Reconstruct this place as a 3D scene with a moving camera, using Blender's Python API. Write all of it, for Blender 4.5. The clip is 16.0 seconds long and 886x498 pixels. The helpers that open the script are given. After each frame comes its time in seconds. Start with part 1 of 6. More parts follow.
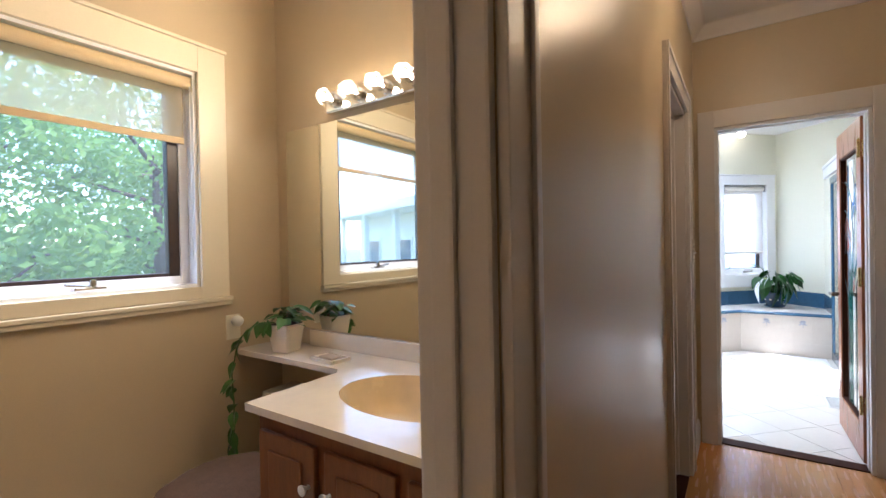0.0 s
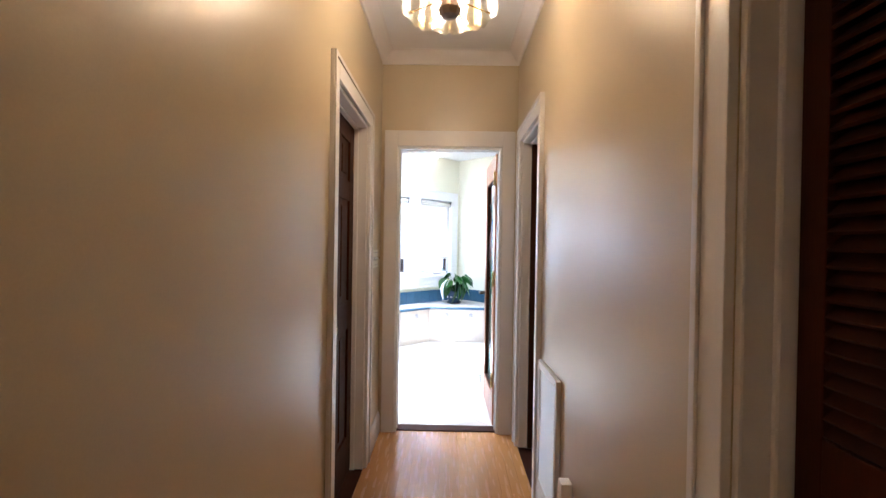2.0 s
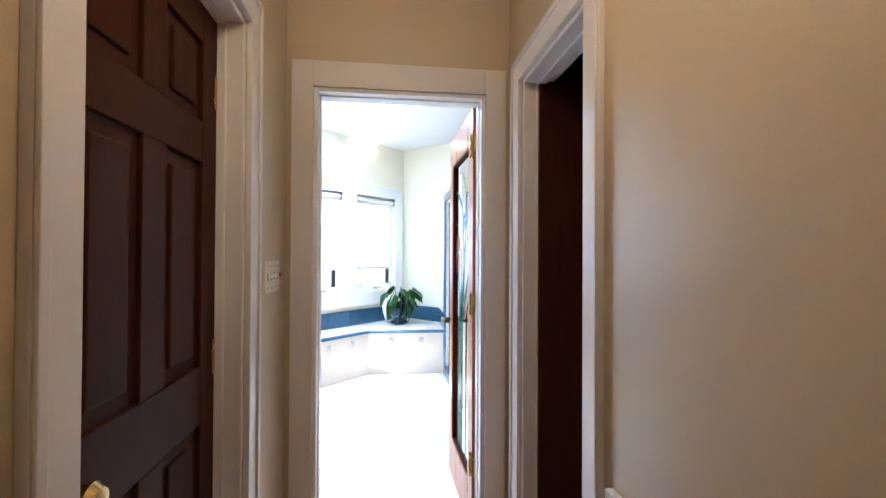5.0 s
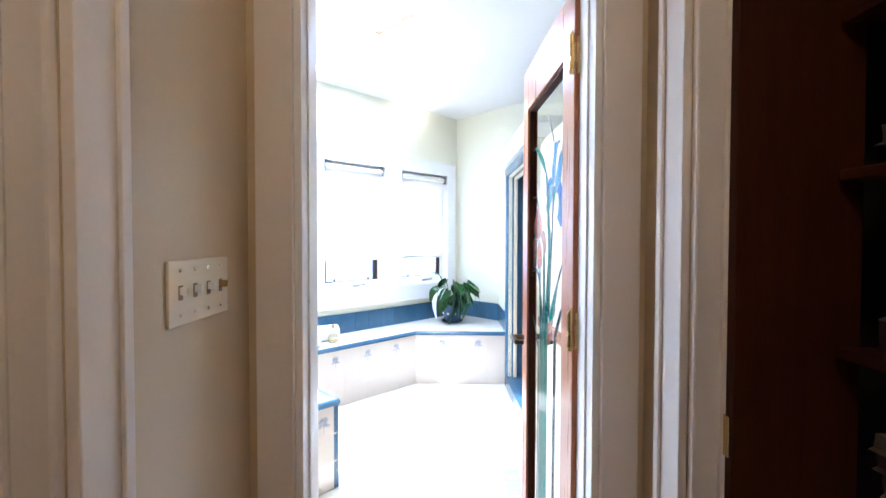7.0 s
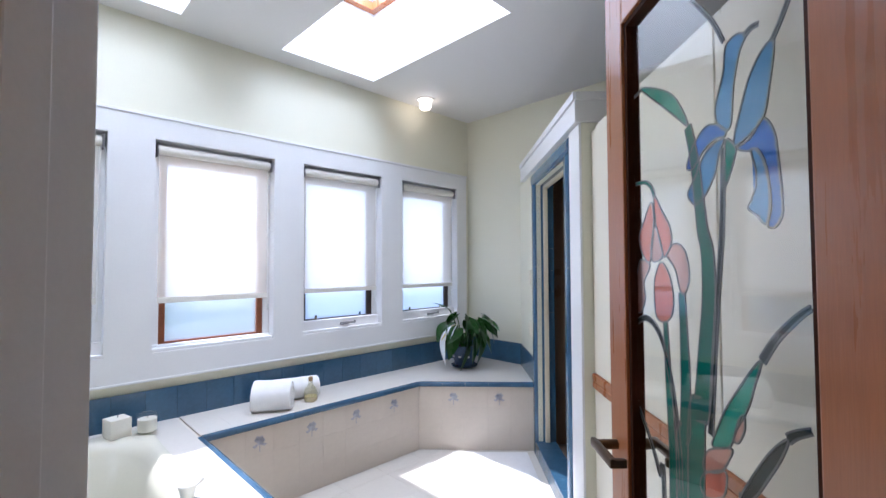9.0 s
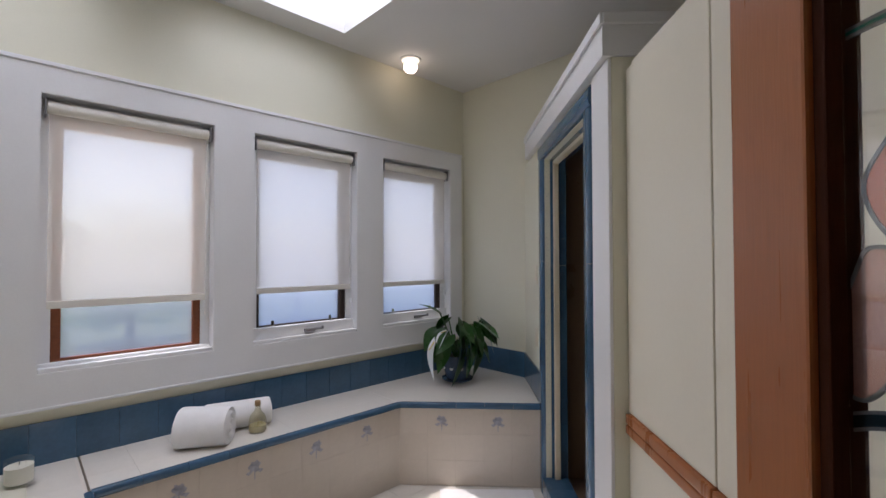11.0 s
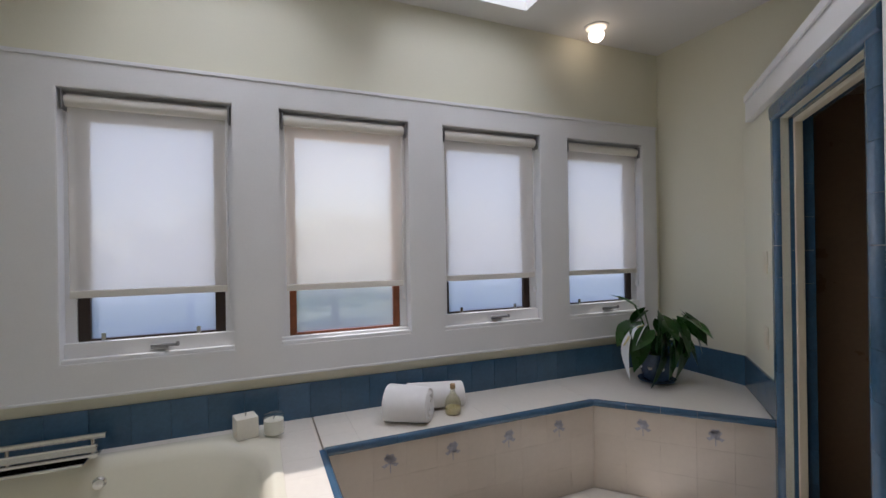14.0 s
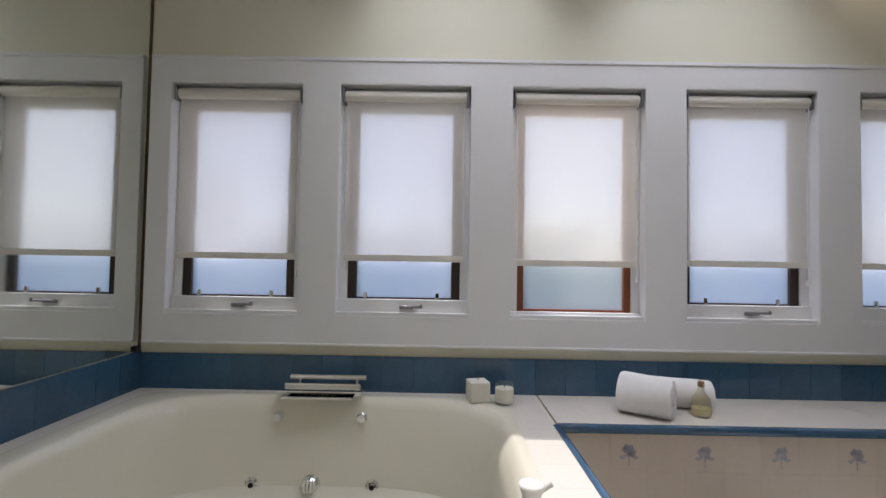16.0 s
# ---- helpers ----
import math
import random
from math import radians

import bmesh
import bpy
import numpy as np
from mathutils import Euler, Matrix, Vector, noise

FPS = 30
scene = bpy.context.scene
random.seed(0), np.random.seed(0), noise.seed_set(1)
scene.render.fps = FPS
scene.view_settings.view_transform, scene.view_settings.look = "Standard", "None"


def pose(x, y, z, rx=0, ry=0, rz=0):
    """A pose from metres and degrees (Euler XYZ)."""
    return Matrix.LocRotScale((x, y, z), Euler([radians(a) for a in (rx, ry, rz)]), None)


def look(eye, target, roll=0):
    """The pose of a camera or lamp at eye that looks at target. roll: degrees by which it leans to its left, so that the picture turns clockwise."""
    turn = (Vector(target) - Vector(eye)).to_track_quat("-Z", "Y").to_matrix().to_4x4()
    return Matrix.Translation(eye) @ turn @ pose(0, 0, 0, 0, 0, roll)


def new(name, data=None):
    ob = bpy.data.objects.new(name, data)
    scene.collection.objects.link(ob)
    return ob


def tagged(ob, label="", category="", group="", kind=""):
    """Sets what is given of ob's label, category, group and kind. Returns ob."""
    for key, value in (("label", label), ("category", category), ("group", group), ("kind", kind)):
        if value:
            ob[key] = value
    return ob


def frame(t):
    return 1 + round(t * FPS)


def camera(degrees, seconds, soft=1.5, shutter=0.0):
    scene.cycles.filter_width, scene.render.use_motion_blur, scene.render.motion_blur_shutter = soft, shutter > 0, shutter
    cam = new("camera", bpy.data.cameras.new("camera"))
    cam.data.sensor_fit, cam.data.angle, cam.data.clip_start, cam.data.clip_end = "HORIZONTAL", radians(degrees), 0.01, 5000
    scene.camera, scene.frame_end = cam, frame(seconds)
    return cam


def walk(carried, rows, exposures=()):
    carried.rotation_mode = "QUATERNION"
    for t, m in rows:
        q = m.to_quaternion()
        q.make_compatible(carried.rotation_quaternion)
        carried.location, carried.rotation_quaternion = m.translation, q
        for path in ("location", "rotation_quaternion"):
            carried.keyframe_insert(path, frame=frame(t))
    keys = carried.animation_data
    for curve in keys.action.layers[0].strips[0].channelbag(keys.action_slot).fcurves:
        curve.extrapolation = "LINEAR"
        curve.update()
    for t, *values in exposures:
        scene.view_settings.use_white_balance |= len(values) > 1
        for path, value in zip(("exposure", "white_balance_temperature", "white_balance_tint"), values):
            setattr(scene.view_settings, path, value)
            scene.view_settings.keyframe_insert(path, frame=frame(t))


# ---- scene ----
cam = camera(89.8, 16.0)
PATH = [
    (0, (0.142, 0.297, 1.322), (0.524, 2.26, 1.306), -1.1),
    (0.5, (0.211, 0.231, 1.308), (0.87, 2.12, 1.292), -0.0),
    (1, (0.289, 0.229, 1.325), (1.236, 1.991, 1.292), 1.0),
    (1.5, (0.371, 0.236, 1.334), (1.578, 1.831, 1.31), 1.2),
    (2, (0.44, 0.268, 1.337), (1.835, 1.701, 1.322), 0.9),
    (2.5, (0.519, 0.349, 1.324), (2.014, 1.676, 1.301), 0.7),
    (3, (0.622, 0.457, 1.322), (2.208, 1.673, 1.253), 0.2),
    (5.5, (1.441, 1.346, 1.338), (2.997, 2.601, 1.393), 0.7),
    (6, (1.609, 1.479, 1.342), (3.083, 2.83, 1.376), 0.6),
    (6.5, (1.759, 1.598, 1.341), (3.185, 3.0, 1.327), 0.0),
    (7, (1.901, 1.755, 1.342), (3.318, 3.166, 1.295), 0.1),
    (7.5, (2.032, 1.91, 1.334), (3.441, 3.329, 1.289), -0.1),
    (8, (2.193, 2.074, 1.345), (3.563, 3.53, 1.309), 0.1),
    (8.5, (2.353, 2.241, 1.341), (3.725, 3.696, 1.346), -0.5),
    (9, (2.466, 2.373, 1.336), (3.867, 3.799, 1.404), -0.2),
    (11.5, (3.013, 2.78, 1.338), (4.386, 4.234, 1.372), -0.3),
    (12, (3.014, 2.817, 1.353), (4.301, 4.346, 1.436), -0.4),
    (12.5, (3.0, 2.844, 1.35), (4.17, 4.462, 1.451), -0.4),
    (13, (2.983, 2.857, 1.356), (4.039, 4.554, 1.433), -0.5),
    (13.5, (2.953, 2.871, 1.346), (3.895, 4.635, 1.383), -0.7),
    (14, (2.926, 2.881, 1.321), (3.702, 4.724, 1.323), -0.9),
    (14.5, (2.875, 2.913, 1.264), (3.474, 4.821, 1.255), -0.7),
    (15, (2.833, 2.93, 1.244), (3.252, 4.885, 1.238), -0.0),
    (15.5, (2.764, 2.956, 1.195), (2.981, 4.944, 1.226), 0.9),
    (16, (2.709, 2.985, 1.131), (2.699, 4.984, 1.194), 1.0),
]
EXPOSURES = [(0, 2.8, 5350, 12), (0.5, 2.7, 5350, 12), (1.0, 2.85, 5350, 12), (2.0, 3.5, 5300, 12), (3.2, 3.9, 5250, 12), (5.3, 3.3, 5150, 10), (7.0, 3.35, 5150, 11), (8.0, 2.7, 5400, 14), (8.5, 2.25, 5500, 15), (9.0, 1.75, 5550, 16), (9.6, 1.15, 6000, 19), (11.3, 0.75, 6300, 19), (12.3, 0.55, 6300, 17), (14.0, 0.6, 6350, 17), (16, 0.78, 6400, 17)]
walk(cam, [(t, look(eye, target, roll)) for t, eye, target, roll in PATH], EXPOSURES)

# ---- world, sun, lights ----
world = bpy.data.worlds.new("sky")
scene.world = world
world.use_nodes = True
wn = world.node_tree
sky = wn.nodes.new("ShaderNodeTexSky")
sky.sky_type = "NISHITA"
sky.sun_disc = False
SUN_WAY = Vector((0.165, -0.125, -1.0)).normalized()
sky.sun_elevation = math.asin(-SUN_WAY.z)
sky.sun_rotation = math.atan2(-SUN_WAY.x, -SUN_WAY.y)
wn.links.new(sky.outputs[0], wn.nodes["Background"].inputs[0])
wn.nodes["Background"].inputs[1].default_value = 0.15


def lamp(name, kind, energy, color, m, **more):
    data = bpy.data.lights.new(name, kind)
    data.energy, data.color = energy, color
    for key, value in more.items():
        if key == "size":
            data.size = value
        elif key == "size_y":
            data.shape, data.size_y = "RECTANGLE", value
        elif key == "angle":
            data.angle = value
        elif key == "radius":
            data.shadow_soft_size = value
    ob = new(name, data)
    ob.matrix_world = m
    return ob


HALL = pose(0, 0, 0, 0, 0, -45)  # local x: across the hall, local y: along it
lamp("sun", "SUN", 1.5, (1.0, 0.95, 0.88), look((0, 0, 20), Vector((0, 0, 20)) + SUN_WAY), angle=radians(0.5))
SKYLIGHTS = [(3.68, 4.39, 3.80, 5.06), (2.40, 3.115, 3.80, 5.06)]
for x0, x1, y0, y1 in SKYLIGHTS:
    lamp("skylight_daylight", "AREA", 8.0, (0.95, 0.98, 1.0), pose((x0 + x1) / 2, (y0 + y1) / 2, 3.30), size=x1 - x0 - 0.1, size_y=y1 - y0 - 0.1)
for k in range(3):
    turn = 2 * math.pi * k / 3 + 0.3
    lamp("hall_bulb", "POINT", 0.39, (1.0, 0.66, 0.36), HALL @ pose(0.11 + 0.06 * math.cos(turn), 2.25 + 0.06 * math.sin(turn), 2.333), radius=0.012)
lamp("vanity_bulbs", "AREA", 3.7, (1.0, 0.74, 0.46), HALL @ pose(-1.25, 1.66, 2.02, 90, 0, 180), size=0.8, size_y=0.1)
lamp("bath_spot_bulb", "POINT", 0.03, (1.0, 0.75, 0.5), pose(4.909, 5.063, 2.57), radius=0.04)

# daylight standing in the five window openings, behind the drawn shades
for k, (x0, x1) in enumerate(((1.30, 1.975), (2.160, 2.832), (3.037, 3.716), (3.914, 4.585), (4.79, 5.445))):
    mid = (x0 + x1) / 2 - 0.01
    lamp("window_daylight", "AREA", 1.15 if k == 2 else 0.85, (1.0, 0.90, 0.78), look((mid, 5.374, 1.535), (mid, 4.0, 1.535)), size=x1 - x0 - 0.10, size_y=0.78)

# ---- materials ----
MATS = {}


def mat(name, color, rough=0.5, metal=0.0, var=0.06, scale=6.0, fine=80.0, bump=0.0, spec=0.5, coat=0.0, emit=0.0, island=0.0, stretch=None, trans=0.0, ior=1.45):
    """A procedural surface: broad and fine variation of colour, roughness and relief."""
    if name in MATS:
        return MATS[name]
    m = bpy.data.materials.new(name)
    m.use_nodes = True
    nt = m.node_tree
    p = nt.nodes["Principled BSDF"]
    L = nt.links.new
    co = nt.nodes.new("ShaderNodeTexCoord")
    mp = nt.nodes.new("ShaderNodeMapping")
    mp.inputs["Scale"].default_value = stretch or (1, 1, 1)
    L(co.outputs["Object"], mp.inputs[0])
    n1 = nt.nodes.new("ShaderNodeTexNoise")
    n1.inputs["Scale"].default_value, n1.inputs["Detail"].default_value = scale, 4
    n2 = nt.nodes.new("ShaderNodeTexNoise")
    n2.inputs["Scale"].default_value, n2.inputs["Detail"].default_value = fine, 3
    L(mp.outputs[0], n1.inputs[0])
    L(mp.outputs[0], n2.inputs[0])
    add = nt.nodes.new("ShaderNodeMath")
    add.operation = "ADD"
    L(n1.outputs[0], add.inputs[0])
    L(n2.outputs[0], add.inputs[1])
    last = add.outputs[0]
    if island:
        info = nt.nodes.new("ShaderNodeObjectInfo")
        ma = nt.nodes.new("ShaderNodeMath")
        ma.operation = "MULTIPLY_ADD"
        ma.inputs[1].default_value = island
        L(info.outputs["Random"], ma.inputs[0])
        L(last, ma.inputs[2])
        last = ma.outputs[0]
    ramp = nt.nodes.new("ShaderNodeMapRange")
    ramp.inputs[1].default_value, ramp.inputs[2].default_value = 0.5, 1.5 + island
    ramp.inputs[3].default_value, ramp.inputs[4].default_value = 1 - var, 1 + var
    L(last, ramp.inputs[0])
    hsv = nt.nodes.new("ShaderNodeHueSaturation")
    hsv.inputs["Color"].default_value = (*color, 1)
    L(ramp.outputs[0], hsv.inputs["Value"])
    L(hsv.outputs[0], p.inputs["Base Color"])
    rr = nt.nodes.new("ShaderNodeMapRange")
    rr.inputs[1].default_value, rr.inputs[2].default_value = 0.3, 0.7
    rr.inputs[3].default_value, rr.inputs[4].default_value = max(0, rough - 0.05), min(1, rough + 0.05)
    L(n1.outputs[0], rr.inputs[0])
    L(rr.outputs[0], p.inputs["Roughness"])
    p.inputs["Metallic"].default_value = metal
    p.inputs["Specular IOR Level"].default_value = spec
    p.inputs["Coat Weight"].default_value = coat
    p.inputs["Coat Roughness"].default_value = 0.08
    p.inputs["IOR"].default_value = ior
    p.inputs["Transmission Weight"].default_value = trans
    if bump:
        b = nt.nodes.new("ShaderNodeBump")
        b.inputs["Strength"].default_value, b.inputs["Distance"].default_value = min(1, bump), 0.004
        L(n2.outputs[0], b.inputs["Height"])
        L(b.outputs[0], p.inputs["Normal"])
    if emit:
        p.inputs["Emission Color"].default_value = (*color, 1)
        p.inputs["Emission Strength"].default_value = emit
    MATS[name] = m
    return m


def glass_mat(name, color=(1, 1, 1), cover=0.08, rough=0.0):
    """A thin pane: mostly clear, with a mirror gloss on it."""
    if name in MATS:
        return MATS[name]
    m = bpy.data.materials.new(name)
    m.use_nodes = True
    nt = m.node_tree
    nt.nodes.remove(nt.nodes["Principled BSDF"])
    t, g = nt.nodes.new("ShaderNodeBsdfTransparent"), nt.nodes.new("ShaderNodeBsdfGlossy")
    t.inputs[0].default_value = (*color, 1)
    g.inputs["Roughness"].default_value = rough
    mix = nt.nodes.new("ShaderNodeMixShader")
    mix.inputs[0].default_value = cover
    nt.links.new(t.outputs[0], mix.inputs[1])
    nt.links.new(g.outputs[0], mix.inputs[2])
    nt.links.new(mix.outputs[0], nt.nodes["Material Output"].inputs[0])
    MATS[name] = m
    return m


def shade_mat(name, color, clear, through_share=0.6):
    """Woven roller-shade cloth: lets light through and a little of the view."""
    m = bpy.data.materials.new(name)
    m.use_nodes = True
    nt = m.node_tree
    L = nt.links.new
    nt.nodes.remove(nt.nodes["Principled BSDF"])
    d, tl, tr = (nt.nodes.new(k) for k in ("ShaderNodeBsdfDiffuse", "ShaderNodeBsdfTranslucent", "ShaderNodeBsdfTransparent"))
    n = nt.nodes.new("ShaderNodeTexNoise")
    n.inputs["Scale"].default_value = 260
    r = nt.nodes.new("ShaderNodeMapRange")
    r.inputs[3].default_value, r.inputs[4].default_value = 0.93, 1.05
    h = nt.nodes.new("ShaderNodeHueSaturation")
    h.inputs["Color"].default_value = (*color, 1)
    L(n.outputs[0], r.inputs[0])
    L(r.outputs[0], h.inputs["Value"])
    L(h.outputs[0], d.inputs[0])
    L(h.outputs[0], tl.inputs[0])
    a, b = nt.nodes.new("ShaderNodeMixShader"), nt.nodes.new("ShaderNodeMixShader")
    a.inputs[0].default_value, b.inputs[0].default_value = through_share, clear
    L(d.outputs[0], a.inputs[1])
    L(tl.outputs[0], a.inputs[2])
    L(a.outputs[0], b.inputs[1])
    L(tr.outputs[0], b.inputs[2])
    L(b.outputs[0], nt.nodes["Material Output"].inputs[0])
    MATS[name] = m
    return m


WALL_TAN = mat("tan_wall_paint", (0.53, 0.425, 0.275), 0.35, spec=0.75, var=0.05, scale=2.0, fine=220, bump=0.06)
WALL_BATH = mat("cream_wall_paint", (0.76, 0.74, 0.60), 0.5, var=0.04, scale=2.0, fine=220, bump=0.06)
CEIL = mat("ceiling_paint", (0.78, 0.77, 0.75), 0.7, var=0.03, scale=2.0, fine=250, bump=0.08)
TRIM = mat("trim_paint", (0.70, 0.66, 0.63), 0.35, var=0.04, scale=5.0, fine=160, bump=0.04)
TRIM_W = mat("bathroom_trim_paint", (0.80, 0.80, 0.80), 0.35, var=0.03, scale=5.0, fine=160, bump=0.04)
TRIM_CREAM = mat("cream_trim_paint", (0.74, 0.66, 0.50), 0.4, var=0.04, scale=5.0, fine=160, bump=0.04)
OAK = mat("oak_floor", (0.52, 0.24, 0.07), 0.26, var=0.16, scale=5.0, fine=14, bump=0.0, coat=0.2, island=0.5, stretch=(8, 0.7, 1))
DARKWOOD = mat("dark_stained_wood", (0.045, 0.012, 0.004), 0.55, spec=0.1, var=0.35, scale=5.0, fine=40, bump=0.06, stretch=(9, 9, 0.6))
DOORWOOD = mat("red_stained_fir", (0.38, 0.13, 0.042), 0.30, var=0.12, spec=0.5, coat=0.15, scale=5.0, fine=40, bump=0.05, stretch=(9, 9, 0.6))
VANWOOD = mat("vanity_oak", (0.20, 0.075, 0.028), 0.38, var=0.3, scale=6.0, fine=50, bump=0.08, stretch=(9, 9, 0.8))
SASH = mat("sash_wood", (0.040, 0.025, 0.020), 0.4, var=0.25, scale=8, fine=60, bump=0.05)
SASH_RED = mat("red_sash_wood", (0.22, 0.07, 0.03), 0.4, var=0.25, scale=8, fine=60, bump=0.05)
TILE_W = mat("white_glazed_tile", (0.80, 0.755, 0.68), 0.22, var=0.05, scale=3, fine=40, bump=0.02, island=0.3)
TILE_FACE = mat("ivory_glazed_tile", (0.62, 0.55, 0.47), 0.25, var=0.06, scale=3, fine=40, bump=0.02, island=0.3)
TILE_BLUE = mat("blue_glazed_tile", (0.045, 0.110, 0.190), 0.18, var=0.30, scale=9, fine=60, bump=0.03, coat=0.3, island=0.5)
GROUT_W = mat("ivory_grout", (0.70, 0.64, 0.56), 0.8, var=0.05, scale=20, fine=200, bump=0.1)
GROUT_B = mat("blue_grey_grout", (0.13, 0.20, 0.28), 0.85, var=0.08, scale=20, fine=200, bump=0.15)
TUB = mat("cream_acrylic", (0.80, 0.77, 0.64), 0.14, var=0.02, scale=2, fine=60, coat=0.4)
CABINET = mat("cream_laminate", (0.80, 0.75, 0.62), 0.4, var=0.02, scale=2, fine=100)
CHROME = mat("chrome", (0.80, 0.80, 0.80), 0.08, metal=1.0, var=0.03)
BRASS = mat("brass", (0.52, 0.36, 0.14), 0.25, metal=1.0, var=0.12, scale=30)
BRONZE = mat("dark_bronze", (0.13, 0.09, 0.06), 0.35, metal=1.0, var=0.2, scale=30)
PLASTIC = mat("ivory_plastic", (0.74, 0.69, 0.55), 0.35, var=0.02)
WHITEPL = mat("white_plastic", (0.78, 0.78, 0.76), 0.35, var=0.02)
TERRY = mat("white_terry", (0.87, 0.86, 0.85), 0.95, var=0.05, scale=30, fine=300, bump=0.0)
TAUPE = mat("taupe_plush", (0.14, 0.09, 0.065), 0.95, var=0.25, scale=30, fine=200, bump=0.06)
WAX = mat("white_wax", (0.82, 0.79, 0.70), 0.45, var=0.04, scale=20)
GRANITE = mat("cultured_marble", (0.80, 0.72, 0.58), 0.16, var=0.05, scale=7, fine=30, coat=0.3)
GREENTILE = mat("dark_shower_tile", (0.19, 0.13, 0.085), 0.3, var=0.1, scale=4, fine=40)
LEAF = mat("leaf_green", (0.055, 0.15, 0.03), 0.32, var=0.45, scale=9, fine=60, bump=0.1, island=0.6)
LEAF_DARK = mat("dark_leaf_green", (0.024, 0.092, 0.018), 0.28, var=0.5, scale=9, fine=60, bump=0.1, island=0.6)
LEAF_OUT = shade_mat("tree_leaf", (0.22, 0.34, 0.10), 0.0, 0.45)
BARK = mat("bark", (0.12, 0.085, 0.06), 0.9, var=0.4, scale=6, fine=40, bump=0.8)
LAWN = mat("lawn", (0.15, 0.16, 0.08), 0.95, var=0.4, scale=0.6, fine=9, bump=0.3)
SOIL = mat("potting_soil", (0.04, 0.028, 0.02), 0.95, var=0.4, scale=30, bump=0.8)
MIRROR = mat("mirror_silver", (0.86, 0.89, 0.86), 0.01, metal=1.0, var=0.0)
# Near-black: true black parts, plus painted darkness in closets and small holes.
BLACK = mat("black_and_painted_dark", (0.02, 0.018, 0.016), 0.8, var=0.2)
GLASS = glass_mat("window_glass", (0.97, 0.99, 1.0), 0.03)
HAZE = shade_mat("screened_dusty_glass", (0.74, 0.81, 0.96), 0.48, 0.9)
HAZE_CLEAR = shade_mat("lightly_dusty_glass", (0.80, 0.84, 0.90), 0.68, 0.9)
CLEAR = glass_mat("clear_glass", (0.97, 0.98, 0.97), 0.07)
# A little milky scatter in this glass stands in for the hazy view.
HAZE_VIEW = shade_mat("glass_with_painted_haze", (0.80, 0.86, 0.90), 0.93)
SHADE = shade_mat("roller_shade_cloth", (0.88, 0.85, 0.79), 0.55, 0.3)
SHADE_ROLL = mat("rolled_shade_cloth", (0.74, 0.71, 0.64), 0.9, var=0.04, scale=8, fine=300, bump=0.05)
TAN_ROLL = mat("rolled_tan_shade", (0.64, 0.50, 0.30), 0.9, var=0.05, scale=8, fine=300, bump=0.05)
SATIN = mat("satin_grey_metal", (0.30, 0.30, 0.31), 0.35, metal=0.8, var=0.1)
SHADE_TAN = shade_mat("tan_shade_cloth", (0.82, 0.72, 0.52), 0.62)
BULB = mat("lit_bulb", (1.0, 0.80, 0.55), 0.4, var=0.0, emit=6)
BULB_DIM = mat("lit_frosted_bulb", (1.0, 0.84, 0.66), 0.4, var=0.0, emit=2.2)

# ---- mesh helpers ----


def boxes(*specs, bevel=0.0):
    """One bmesh of boxes (x0, x1, y0, y1, z0, z1)."""
    bm = bmesh.new()
    for x0, x1, y0, y1, z0, z1 in specs:
        x0, x1 = sorted((x0, x1))
        y0, y1 = sorted((y0, y1))
        z0, z1 = sorted((z0, z1))
        bmesh.ops.create_cube(bm, size=1, matrix=Matrix.Translation(((x0 + x1) / 2, (y0 + y1) / 2, (z0 + z1) / 2)) @ Matrix.Diagonal((x1 - x0, y1 - y0, z1 - z0, 1)))
    if bevel:
        bmesh.ops.bevel(bm, geom=list(bm.edges), offset=bevel, segments=2, affect="EDGES", profile=0.6)
    return bm


def prism(outline, z0, z1, bevel=0.0):
    """An upright prism over a plan outline."""
    bm = bmesh.new()
    lo = [bm.verts.new((x, y, z0)) for x, y in outline]
    hi = [bm.verts.new((x, y, z1)) for x, y in outline]
    n = len(outline)
    bm.faces.new(lo[::-1])
    bm.faces.new(hi)
    for i in range(n):
        bm.faces.new((lo[i], lo[(i + 1) % n], hi[(i + 1) % n], hi[i]))
    bmesh.ops.recalc_face_normals(bm, faces=bm.faces)
    if bevel:
        bmesh.ops.bevel(bm, geom=list(bm.edges), offset=bevel, segments=2, affect="EDGES")
    return bm


def rod(a, b, r, segs=14, r2=None):
    a, b = Vector(a), Vector(b)
    bm = bmesh.new()
    q = (b - a).to_track_quat("Z", "Y").to_matrix().to_4x4()
    bmesh.ops.create_cone(bm, cap_ends=True, segments=segs, radius1=r, radius2=r if r2 is None else r2, depth=(b - a).length, matrix=Matrix.Translation((a + b) / 2) @ q)
    return bm


def lathe(profile, segs=28, at=(0, 0, 0), axis="Z"):
    """A turned body from (radius, height) pairs."""
    bm = bmesh.new()
    rings = []
    for r, z in profile:
        rings.append([bm.verts.new((max(r, 1e-4) * math.cos(2 * math.pi * i / segs), max(r, 1e-4) * math.sin(2 * math.pi * i / segs), z)) for i in range(segs)])
    for a, b in zip(rings, rings[1:]):
        for i in range(segs):
            bm.faces.new((a[i], a[(i + 1) % segs], b[(i + 1) % segs], b[i]))
    for ring in (rings[0], rings[-1]):
        bm.faces.new(ring)
    bmesh.ops.recalc_face_normals(bm, faces=bm.faces)
    m = Matrix.Translation(at)
    if axis == "Y":
        m = m @ pose(0, 0, 0, 90, 0, 0)
    if axis == "X":
        m = m @ pose(0, 0, 0, 0, 90, 0)
    bm.transform(m)
    return bm


